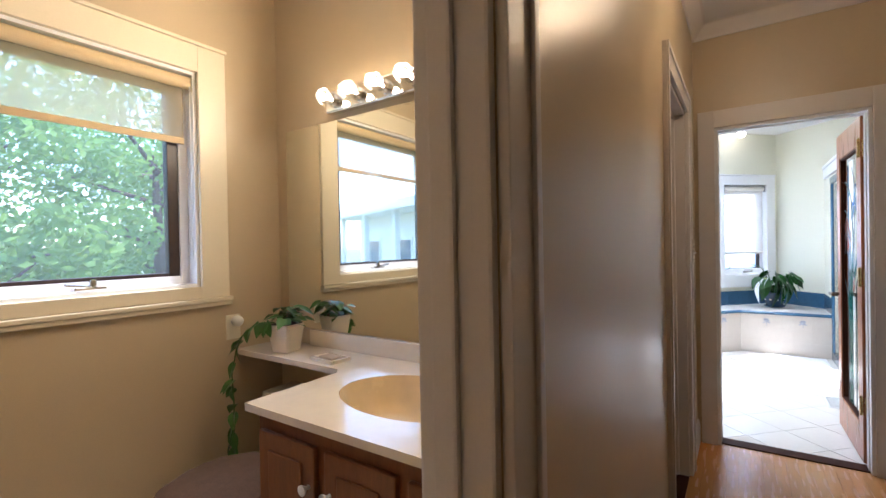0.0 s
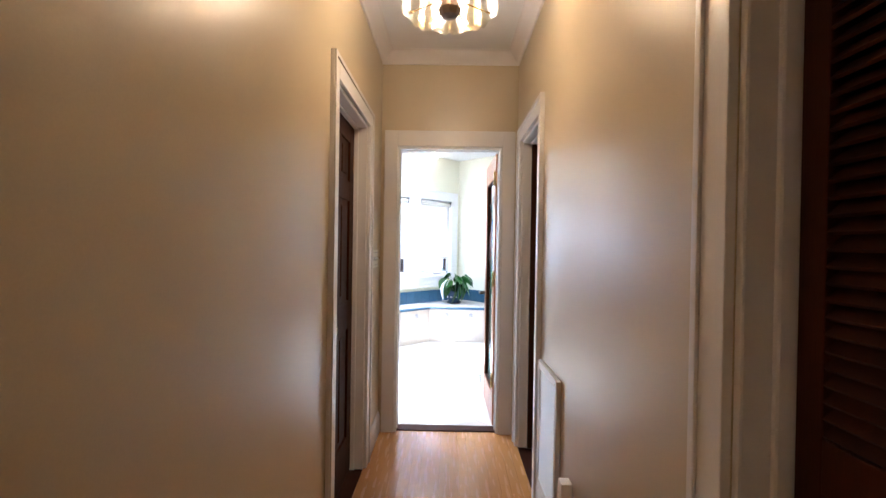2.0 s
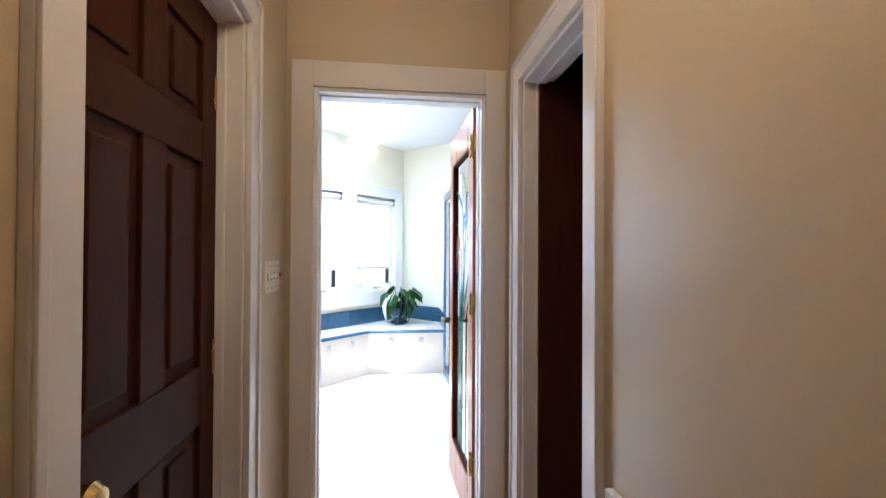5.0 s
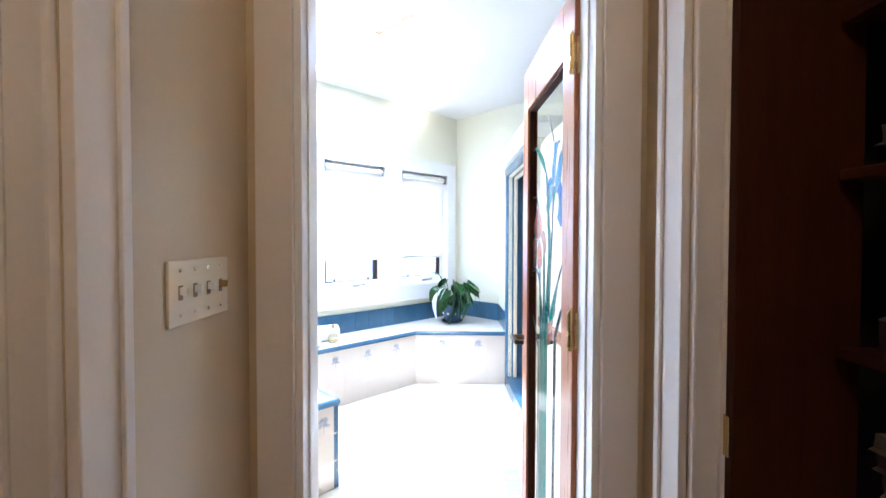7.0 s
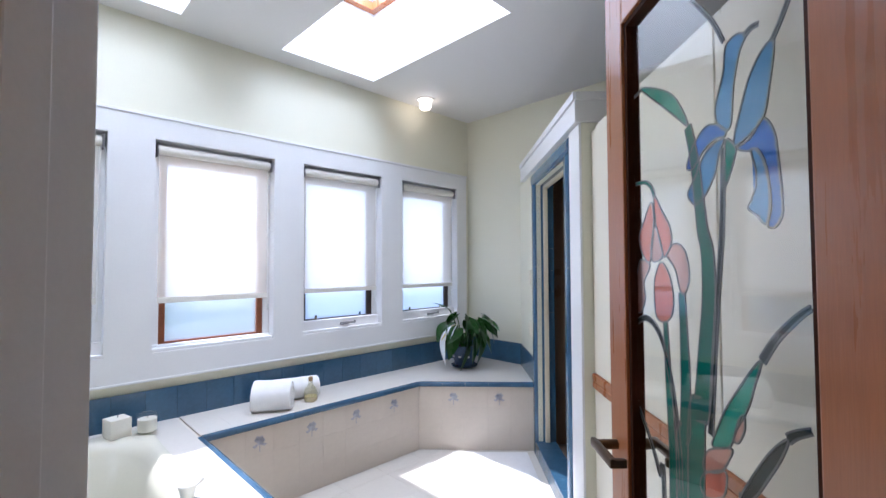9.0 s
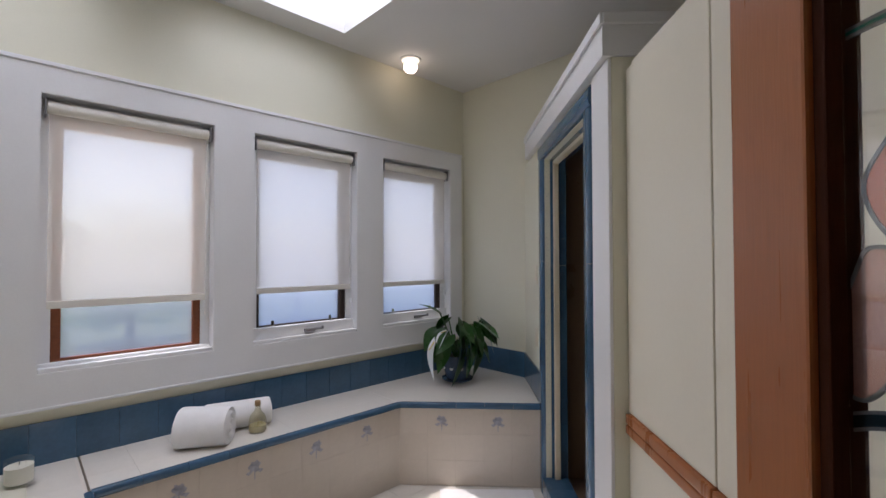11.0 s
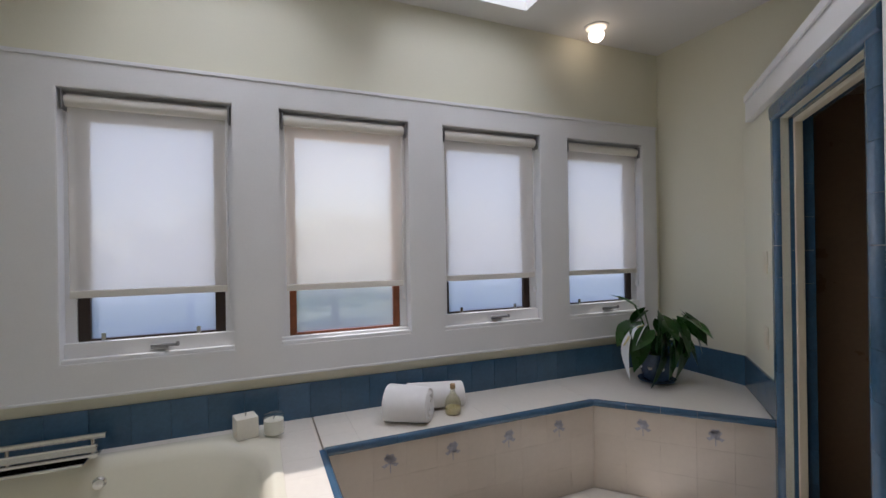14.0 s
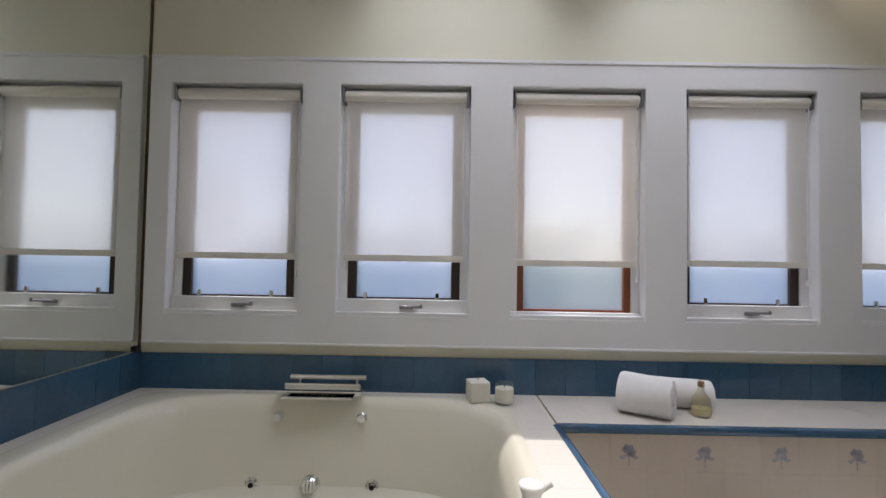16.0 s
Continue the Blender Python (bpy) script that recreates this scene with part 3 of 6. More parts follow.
for px, m, lab in ((1.955, WHITEPL, "white air-control knob"), (2.34, CHROME, "small chrome air-control knob")):
    part("air_knob", lathe([(0.024, 0), (0.024, 0.006), (0.018, 0.012), (0.018, 0.026), (0.001, 0.028)], 20, (px, 5.052, DZ - 0.065), "Y"), m, tub, lab, True)
sp = thing("tub_spout", "chrome waterfall spout on the tub rim", "faucet")
part("body", boxes((1.965, 2.325, 5.085, 5.145, DZ + 0.017, DZ + 0.075), bevel=0.006), CHROME, sp)
part("lip", boxes((1.985, 2.305, 4.985, 5.085, DZ + 0.030, DZ + 0.042), bevel=0.004), CHROME, sp)
part("upper_plate", boxes((1.945, 2.345, 5.015, 5.100, DZ + 0.052, DZ + 0.060), bevel=0.003), CHROME, sp)
part("grab_bar", rod((1.985, 5.12, DZ + 0.098), (2.345, 5.12, DZ + 0.098), 0.011, 16), CHROME, sp)
part("bar_post", rod((2.03, 5.12, DZ + 0.07), (2.03, 5.12, DZ + 0.098), 0.007, 12), CHROME, sp)
part("bar_post", rod((2.30, 5.12, DZ + 0.07), (2.30, 5.12, DZ + 0.098), 0.007, 12), CHROME, sp)

# two tub taps on the rim's corner
def tub_tap(x, y, turn):
    t = thing("tub_tap", "white flared tub tap with a chrome base", "tap", pose(x, y, DZ + 0.012, 0, 0, turn), "tub taps")
    part("base_ring", lathe([(0.030, 0), (0.030, 0.005), (0.024, 0.009), (0.020, 0.016)], 24), CHROME, t, "chrome base ring", True)
    part("knob", lathe([(0.021, 0.014), (0.023, 0.022), (0.026, 0.040), (0.031, 0.056), (0.035, 0.064), (0.033, 0.068), (0.020, 0.071), (0.001, 0.072)], 24), WHITEPL, t, "white flared knob", True)
    part("lever", rod((0.024, 0, 0.050), (0.052, 0, 0.072), 0.006, 12, 0.007), WHITEPL, t, "", True)


tub_tap(2.945, 4.165, -10)
tub_tap(2.850, 4.040, -20)

# tub mirror
mir = thing("tub_mirror", "frameless wall mirror beside the tub", "mirror")
part("mirror_glass", boxes((WX0 - 0.006, WX0 - 0.001, 3.98, 5.236, 0.668, 2.66)), MIRROR, mir)
part("edge_strip", boxes((WX0 - 0.001, WX0 + 0.005, 5.229, 5.236, 0.67, 2.66)), BRONZE, mir, "dark edge strip")
part("clip", boxes((WX0 - 0.001, WX0 + 0.014, 5.19, 5.222, 0.662, 0.69), bevel=0.003), BLACK, mir, "black mirror clip")

# ---- bathroom: loose things on the deck ----


def towel_roll(m, length, r, label, seed):
    """A rolled towel: a soft sagging roll with a free edge along it and the cloth's spiral on both ends."""
    t = thing("rolled_towel", label, "towel", m, "rolled towels")
    bm = bmesh.new()
    n, h = 56, length / 2
    prof = []
    for i in range(13):
        prof.append((i / 13 * 0.93, -h))
    prof += [(0.97, -h + 0.006), (1.0, -h + 0.018)]
    prof += [(1.0, -h + 0.018 + (length - 0.036) * k / 8) for k in range(1, 9)]
    prof += [(0.97, h - 0.006)] + [((12 - i) / 13 * 0.93, h) for i in range(13)]
    rings = []
    for q, x in prof:
        ring = []
        for i in range(n):
            a = 2 * math.pi * i / n
            turn = (q * 3.2 - i / n) % 1.0
            dip = 0.012 * (1 - abs(2 * turn - 1)) ** 2 if q < 0.95 and q > 0 else 0
            step = 0.006 * (((i / n) - 0.62) % 1.0) * (q > 0.9)
            taper = 1 - 0.10 * (x / length + 0.5)
            rad = (q * r + step) * taper * (1 + 0.025 * noise.noise((math.cos(a) * 1.5, math.sin(a) * 1.5 + seed, x * 14)))
            z = rad * math.sin(a)
            ring.append(bm.verts.new((x - math.copysign(dip, x), rad * math.cos(a) * 1.08, max(z, -r * 0.84))))
        rings.append(ring)
    for p, q in zip(rings, rings[1:]):
        for i in range(n):
            bm.faces.new((p[i], p[(i + 1) % n], q[(i + 1) % n], q[i]))
    bmesh.ops.remove_doubles(bm, verts=bm.verts, dist=0.0004)
    bmesh.ops.recalc_face_normals(bm, faces=bm.faces)
    part("cloth", bm, TERRY, t, "", True)
    return t


towel_roll(pose(3.615, 4.985, DZ + 0.077, 0, 0, -35), 0.225, 0.091, "white terry towel rolled up on the bench", 1)
towel_roll(pose(3.80, 5.10, DZ + 0.060, 0, 0, -12), 0.31, 0.070, "white terry towel rolled up behind another", 5)
bo = thing("soap_bottle", "clear glass bottle half full of yellow soap", "bottle", pose(3.845, 4.965, DZ))
part("glass", lathe([(0.036, 0), (0.042, 0.012), (0.042, 0.05), (0.034, 0.082), (0.015, 0.105), (0.013, 0.128), (0.016, 0.132), (0.001, 0.133)], 24), glass_mat("bottle_glass", (0.92, 0.91, 0.82), 0.2, 0.12), bo, "", True)
part("soap", lathe([(0.033, 0.004), (0.039, 0.014), (0.039, 0.030), (0.038, 0.036), (0.001, 0.037)], 24), mat("amber_soap", (0.62, 0.55, 0.30), 0.2, var=0.03), bo, "pale yellow liquid soap", True)
part("stopper", lathe([(0.010, 0.126), (0.014, 0.134), (0.013, 0.152), (0.001, 0.154)], 16), mat("cork", (0.4, 0.27, 0.15), 0.8, var=0.2, scale=60), bo, "", True)
ca = thing("square_candle", "chunky white square candle", "candle", pose(2.872, 5.075, DZ + 0.016, 0, 0, 14), "candles")
part("wax", joined(boxes((-0.046, 0.046, -0.046, 0.046, 0, 0.092), bevel=0.006)), WAX, ca, "", True)
part("wick", rod((0, 0, 0.09), (0.003, 0, 0.104), 0.0018, 8), BLACK, ca)
cb = thing("jar_candle", "white candle in a clear glass jar", "candle", pose(2.99, 5.035, DZ + 0.016), "candles")
part("jar", lathe([(0.036, 0), (0.044, 0.004), (0.046, 0.03), (0.046, 0.092), (0.043, 0.094), (0.042, 0.09)], 28), CLEAR, cb, "", True)
part("wax", lathe([(0.034, 0.008), (0.041, 0.012), (0.042, 0.070), (0.001, 0.072)], 28), WAX, cb, "", True)
part("wick", rod((0, 0, 0.07), (0.002, 0, 0.084), 0.0018, 8), BLACK, cb)


def leaf_bm(length, width, droop, fold=0.25, n=9):
    """A heart-shaped blade with a folded midrib, along local x from its stalk, drooping towards its tip."""
    bm = bmesh.new()
    rows = []
    for i in range(n + 1):
        t = i / n
        w = width * (math.sin(math.pi * min(1, t * 0.93 + 0.10)) ** 0.8) * (1 - 0.25 * t)
        if i == n:
            w = 0.002
        x = length * (t - 0.06 * math.sin(math.pi * t))
        z = -droop * length * t ** 1.8
        row = []
        for s in (-1, -0.55, 0, 0.55, 1):
            back = -0.16 * length * (1 - t) ** 3 * abs(s)
            row.append(bm.verts.new((x + back, s * w / 2, z + fold * abs(s) * w / 2 + 0.02 * w * math.sin(9 * t + 3 * s))))
        rows.append(row)
    for p, q in zip(rows, rows[1:]):
        for i in range(4):
            bm.faces.new((p[i], q[i], q[i + 1], p[i + 1]))
    return bm


def arc_rod(a, b, rise, r, n=7):
    pts = []
    a, b = Vector(a), Vector(b)
    for i in range(n + 1):
        t = i / n
        pts.append(a.lerp(b, t) + Vector((0, 0, rise * math.sin(math.pi * t))))
    return joined(*[rod(p, q, r, 7) for p, q in zip(pts, pts[1:])])


plant = thing("potted_plant", "broad-leaved green houseplant with a white spathe in a blue patterned pot", "plant", pose(5.215, 4.92, DZ) @ Matrix.Scale(1.12, 4))
part("saucer", lathe([(0.07, 0), (0.095, 0.012), (0.098, 0.02), (0.09, 0.02), (0.065, 0.01)], 28), mat("blue_ceramic", (0.05, 0.09, 0.16), 0.2, var=0.3, scale=40, coat=0.3), plant, "", True)
pot = part("pot", lathe([(0.055, 0.012), (0.075, 0.03), (0.092, 0.10), (0.095, 0.15), (0.101, 0.152), (0.101, 0.165), (0.088, 0.165), (0.085, 0.14)], 32), MATS["blue_ceramic"], plant, "blue and white glazed pot", True)
for i in range(9):
    a = 2 * math.pi * i / 9
    part("motif", lathe([(0.012, 0), (0.012, 0.003), (0.001, 0.004)], 10), WHITEPL, pot, "white glaze motif").matrix_basis = pose(0.087 * math.cos(a), 0.087 * math.sin(a), 0.09, 0, 83, math.degrees(a))
part("soil", lathe([(0.001, 0.148), (0.085, 0.150), (0.085, 0.146), (0.001, 0.144)], 24), SOIL, plant)
rng = random.Random(7)
# angle of growth, reach, height over the pot's rim, length, width, pitch
growth = []
for k in range(7):
    growth.append((k * 51 + rng.uniform(-16, 16), rng.uniform(0.11, 0.17), rng.uniform(0.05, 0.15), rng.uniform(0.14, 0.19), rng.uniform(0.09, 0.125), rng.uniform(35, 70)))
for k in range(5):
    growth.append((k * 72 + 20 + rng.uniform(-18, 18), rng.uniform(0.05, 0.12), rng.uniform(0.14, 0.22), rng.uniform(0.13, 0.18), rng.uniform(0.08, 0.11), rng.uniform(5, 45)))
growth += [(-42, 0.15, 0.21, 0.21, 0.13, 38), (-80, 0.12, 0.18, 0.18, 0.12, 50), (-125, 0.13, 0.10, 0.27, 0.15, 76), (-60, 0.13, 0.08, 0.23, 0.13, 78), (160, 0.12, 0.26, 0.14, 0.055, -40), (-100, 0.05, 0.21, 0.15, 0.10, 15), (-152, 0.15, 0.14, 0.17, 0.10, 20), (-100, 0.12, 0.05, 0.17, 0.10, 74), (-70, 0.16, 0.20, 0.18, 0.10, 12), (-18, 0.17, 0.18, 0.20, 0.12, 42)]
for ang, out, up, ln, wd, pitch in growth:
    a = radians(ang)
    tip = (out * math.cos(a), out * math.sin(a), 0.165 + up)
    part("stem", arc_rod((0.02 * math.cos(a), 0.02 * math.sin(a), 0.15), tip, 0.03, 0.0042), LEAF_DARK, plant)
    lf = part("leaf", leaf_bm(ln, wd * 1.05, rng.uniform(0.2, 0.5), 0.22), LEAF_DARK, plant, "", True)
    lf.matrix_basis = pose(*tip, rng.uniform(-45, 45), pitch, ang + rng.uniform(-28, 28))
SPATHE = mat("white_spathe", (0.72, 0.76, 0.78), 0.35, var=0.05)
for ang, out, up, ln, pitch in ((-165, 0.13, 0.155, 0.15, 8), (-178, 0.20, 0.10, 0.20, 55)):
    a = radians(ang)
    tip = (out * math.cos(a), out * math.sin(a), 0.165 + up)
    part("stem", arc_rod((0, 0, 0.15), tip, 0.03, 0.0038), LEAF_DARK, plant)
    f = part("spathe", leaf_bm(ln, 0.085, 0.5, 0.5), SPATHE, plant, "white flower spathe", True)
    f.matrix_basis = pose(*tip, 18, pitch, ang)
    part("spadix", rod((0, 0, 0.004), (0.06, 0, 0.012), 0.005, 10, 0.003), mat("yellow_spadix", (0.6, 0.5, 0.2), 0.6), f)

# bath mat
matt = thing("bath_mat", "white cotton bath mat in front of the shower", "bath mat", HALL)
bm = bmesh.new()
nx, ny = 22, 36
grid = [[bm.verts.new((0.10 + 0.53 * i / nx, 5.73 + 0.895 * j / ny, 0.011 + (0.0 if 0 < i < nx and 0 < j < ny else -0.008) + 0.002 * noise.noise((i * 0.5, j * 0.5, 0)))) for j in range(ny + 1)] for i in range(nx + 1)]
for i in range(nx):
    for j in range(ny):
        bm.faces.new((grid[i][j], grid[i + 1][j], grid[i + 1][j + 1], grid[i][j + 1]))
part("cloth", bm, TERRY, matt, "", True)

# ---- shower enclosure (hall axes) ----
SV = 0.70
SU0, SU1 = 5.765, 6.57  # opening
structure("wall_shower", boxes((SV, SV + 0.12, 5.50, SU0, 0, 2.0), (SV, SV + 0.12, SU0, SU1, 1.895, 2.0), (SV, SV + 0.12, SU1, 7.30, 0, 2.0), (SV, SV + 0.12, SU0, SU1, 0, 0.09)), WALL_BATH,
          "cream painted shower partition with a tiled doorway", "wall", HALL)
structure("trim_shower_post", boxes((SV - 0.012, SV, 5.50, 5.675, 0.0, 1.997), bevel=0.004), TRIM_W, "white painted post board beside the shower", "trim", HALL)
structure("soffit", boxes((SV - 0.03, 1.80, 5.495, 5.63, 2.003, 2.14), (SV - 0.03, SV + 0.16, 5.63, 7.05, 2.003, 2.14)), TRIM_W, "white boxed header over the shower", "trim", HALL)
structure("trim_header_mould", boxes((SV - 0.042, SV - 0.031, 5.482, 7.03, 2.105, 2.143), (SV - 0.031, 1.80, 5.482, 5.494, 2.105, 2.143), bevel=0.004), TRIM_W, "white moulding along the header's top edge", "trim", HALL)
structure("wall_shower_inside", boxes((1.75, 1.80, 5.50, 6.9, 0, 2.0), (SV + 0.12, 1.75, 5.50, 5.56, 0, 2.0), (SV + 0.12, 1.75, 6.70, 6.76, 0, 2.0), (SV + 0.12, 1.75, 5.56, 6.70, 0, 0.03), (SV + 0.165, 1.80, 5.635, 6.9, 2.003, 2.05)), GREENTILE, "dim brown tiled inside of the shower", "wall", HALL)
structure("trim_shower_inner_frame", boxes((SV + 0.045, SV + 0.075, SU0 + 0.010, SU0 + 0.030, 0.101, 1.885), (SV + 0.045, SV + 0.075, SU1 - 0.030, SU1 - 0.010, 0.101, 1.885), (SV + 0.045, SV + 0.075, SU0 + 0.030, SU1 - 0.030, 1.865, 1.885), bevel=0.003), TRIM_CREAM,
          "pale stone strip inside the shower doorway", "trim", HALL)
for z in (1.23, 0.845):
    op = thing("wall_plate", "ivory plastic plate on the wall beside the shower", "outlet", HALL, "wall plates")
    part("plate", boxes((SV - 0.006, SV, 6.79, 6.86, z - 0.058, z + 0.058), bevel=0.002), PLASTIC, op)
    part("insert", boxes((SV - 0.009, SV - 0.006, 6.808, 6.842, z - 0.033, z + 0.033), bevel=0.002), PLASTIC, op)

# built-in cabinets along the same side
CV = 0.745
for k in range(3):
    u1 = 5.498 - 0.48 * k
    u0 = u1 - 0.477
    cab = thing("built_in_cabinet", "tall cream laminate cabinet with stained wood pulls", "cabinet", HALL, "bathroom cabinets")
    part("body", boxes((CV + 0.02, 1.30, u0, u1, 0.0, 1.985)), CABINET, cab)
    up = part("door", boxes((CV, CV + 0.019, u0 + 0.002, u1 - 0.002, 0.835, 1.955), bevel=0.003), CABINET, cab)
    lo = part("door", boxes((CV, CV + 0.019, u0 + 0.002, u1 - 0.002, 0.10, 0.765), bevel=0.003), CABINET, cab)
    part("wood_pull", boxes((CV - 0.012, CV + 0.018, u0 + 0.002, u1 - 0.002, 0.800, 0.832), bevel=0.005), DOORWOOD, up, "red-stained wooden pull rail")
    part("wood_pull", boxes((CV - 0.012, CV + 0.018, u0 + 0.002, u1 - 0.002, 0.768, 0.797), bevel=0.005), DOORWOOD, lo, "red-stained wooden pull rail")

# floor register near the door
reg = thing("floor_register", "grey metal floor register in the tiles", "floor vent", HALL)
part("frame", boxes((0.43, 0.56, 4.85, 4.865, 0.0, 0.005), (0.43, 0.56, 5.135, 5.15, 0.0, 0.005), (0.43, 0.445, 4.865, 5.135, 0.0, 0.005), (0.545, 0.56, 4.865, 5.135, 0.0, 0.005), bevel=0.001), WHITEPL, reg)
part("backing", boxes((0.445, 0.545, 4.865, 5.135, 0.0, 0.0015)), mat("register_grey", (0.30, 0.32, 0.35), 0.5, var=0.1), reg)
bar = mesh_of(boxes((0.445, 0.545, 0, 0.005, 0.0015, 0.0045)), WHITEPL, "bar")
for i in range(22):
    share("bar", bar, reg, pose(0, 4.870 + i * 0.0122, 0))

# ceiling spot
spot = thing("ceiling_spot", "recessed ceiling light with a lit round bulb", "ceiling light", pose(4.909, 5.063, BC))
part("trim_ring", lathe([(0.075, 0), (0.075, -0.006), (0.062, -0.010), (0.052, -0.004), (0.052, 0)], 32), WHITEPL, spot, "", True)
part("bulb", lathe([(0.018, -0.002), (0.030, -0.012), (0.044, -0.030), (0.049, -0.050), (0.044, -0.070), (0.030, -0.086), (0.001, -0.093)], 24), BULB_DIM, spot, "lit frosted bulb", True)

# ---- bathroom door with stained glass ----
DOOR = pose(3.018, 2.342, 0, 0, 0, 46)
bd = thing("door_bath", "open red-brown wooden door with a stained-glass iris panel", "door", DOOR, "", "structure")
DW, DH, DTK = 0.682, 2.025, 0.02
G0, G1, GZ0, GZ1 = 0.108, 0.592, 0.22, 1.86
part("hinge_stile", boxes((0.0, G0, -DTK, DTK, 0.012, DH), bevel=0.003), DOORWOOD, bd)
part("latch_stile", boxes((G1, DW, -DTK, DTK, 0.012, DH), bevel=0.003), DOORWOOD, bd)
part("top_rail", boxes((G0, G1, -DTK, DTK, GZ1, DH), bevel=0.003), DOORWOOD, bd)
part("bottom_rail", boxes((G0, G1, -DTK, DTK, 0.012, GZ0), bevel=0.003), DOORWOOD, bd)
part("glass_bead", boxes((G0, G0 + 0.012, -0.014, 0.014, GZ0, GZ1), (G1 - 0.012, G1, -0.014, 0.014, GZ0, GZ1), (G0 + 0.012, G1 - 0.012, -0.014, 0.014, GZ0, GZ0 + 0.012), (G0 + 0.012, G1 - 0.012, -0.014, 0.014, GZ1 - 0.012, GZ1), bevel=0.002), DARKWOOD, bd, "darker glazing bead")
pane = part("pane", boxes((G0 + 0.012, G1 - 0.012, -0.0015, 0.0015, GZ0 + 0.012, GZ1 - 0.012)), CLEAR, bd, "clear glass pane")
LEAD = mat("lead_came", (0.16, 0.16, 0.17), 0.45, metal=0.6, var=0.2, scale=60)


def stain(name, color):
    m = bpy.data.materials.new(name)
    m.use_nodes = True
    nt = m.node_tree
    p = nt.nodes["Principled BSDF"]
    n = nt.nodes.new("ShaderNodeTexNoise")
    n.inputs["Scale"].default_value = 22
    r = nt.nodes.new("ShaderNodeMapRange")
    r.inputs[3].default_value, r.inputs[4].default_value = 0.75, 1.25
    h = nt.nodes.new("ShaderNodeHueSaturation")
    h.inputs["Color"].default_value = (*color, 1)
    nt.links.new(n.outputs[0], r.inputs[0])
    nt.links.new(r.outputs[0], h.inputs["Value"])
    nt.links.new(h.outputs[0], p.inputs["Base Color"])
    p.inputs["Roughness"].default_value = 0.12
    tl, tr = nt.nodes.new("ShaderNodeBsdfTranslucent"), nt.nodes.new("ShaderNodeBsdfTransparent")
    nt.links.new(h.outputs[0], tl.inputs[0])
    nt.links.new(h.outputs[0], tr.inputs[0])
    a, b = nt.nodes.new("ShaderNodeMixShader"), nt.nodes.new("ShaderNodeMixShader")
    a.inputs[0].default_value, b.inputs[0].default_value = 0.5, 0.62
    nt.links.new(p.outputs[0], a.inputs[1])
    nt.links.new(tl.outputs[0], a.inputs[2])
    nt.links.new(a.outputs[0], b.inputs[1])
    nt.links.new(tr.outputs[0], b.inputs[2])
    nt.links.new(b.outputs[0], nt.nodes["Material Output"].inputs[0])
    return m


G_DEEP = stain("deep_blue_glass", (0.05, 0.26, 1.0))
G_BLUE, G_PINK, G_ROSE, G_GREEN, G_TEAL = stain("blue_glass", (0.16, 0.48, 1.0)), stain("salmon_glass", (0.86, 0.27, 0.19)), stain("rose_glass", (0.82, 0.48, 0.44)), stain("green_glass", (0.03, 0.40, 0.32)), stain("dark_leaf_glass", (0.05, 0.08, 0.09))


def spline(pts, closed, n=6):
    out, m = [], len(pts)
    for i in range(m if closed else m - 1):
        p = [Vector(pts[k % m] if closed else pts[min(max(k, 0), m - 1)]) for k in (i - 1, i, i + 1, i + 2)]
        for j in range(n):
            t = j / n
            out.append(0.5 * ((2 * p[1]) + (p[2] - p[0]) * t + (2 * p[0] - 5 * p[1] + 4 * p[2] - p[3]) * t * t + (3 * p[1] - p[0] - 3 * p[2] + p[3]) * t ** 3))
    if not closed:
        out.append(Vector(pts[-1]))
    return out


def ribbon(pts, widths, y0, y1):
    """A flat band of changing width along points in the door's plane, with thickness."""
    bm = bmesh.new()
    n = len(pts)
    rows = []
    for i, p in enumerate(pts):
        d = (pts[min(i + 1, n - 1)] - pts[max(i - 1, 0)]).normalized()
        q = Vector((-d.y, d.x)) * widths(i / (n - 1)) / 2
        rows.append([bm.verts.new((v.x, y, v.y)) for y in (y0, y1) for v in (p + q, p - q)])
    for a, b in zip(rows, rows[1:]):
        for i, j in ((0, 1), (1, 3), (3, 2), (2, 0)):
            bm.faces.new((a[i], a[j], b[j], b[i]))
    bmesh.ops.recalc_face_normals(bm, faces=bm.faces)
    return bm


def petal(material, pts, label):
    o = spline(pts, True)
    bm = bmesh.new()
    bm.faces.new([bm.verts.new((p.x, -0.0025, p.y)) for p in o])
    bmesh.ops.triangulate(bm, faces=bm.faces)
    g = part("glass_piece", bm, material, pane, label)
    part("lead_came", ribbon(o + [o[0]], lambda t: 0.0030, -0.0035, -0.0016), LEAD, pane, "lead outline")
    return g


def blade(material, pts, w0, w1, label="green glass leaf"):
    o = spline(pts, False)
    g = part("glass_piece", ribbon(o, lambda t: w0 + (w1 - w0) * t, -0.0027, -0.0018), material, pane, label)
    for s in (-1, 1):
        edge = []
        for i, p in enumerate(o):
            d = (o[min(i + 1, len(o) - 1)] - o[max(i - 1, 0)]).normalized()
            edge.append(p + Vector((-d.y, d.x)) * s * (w0 + (w1 - w0) * i / (len(o) - 1)) / 2)
        part("lead_came", ribbon(edge, lambda t: 0.0026, -0.0035, -0.0016), LEAD, pane, "lead outline")
    return g


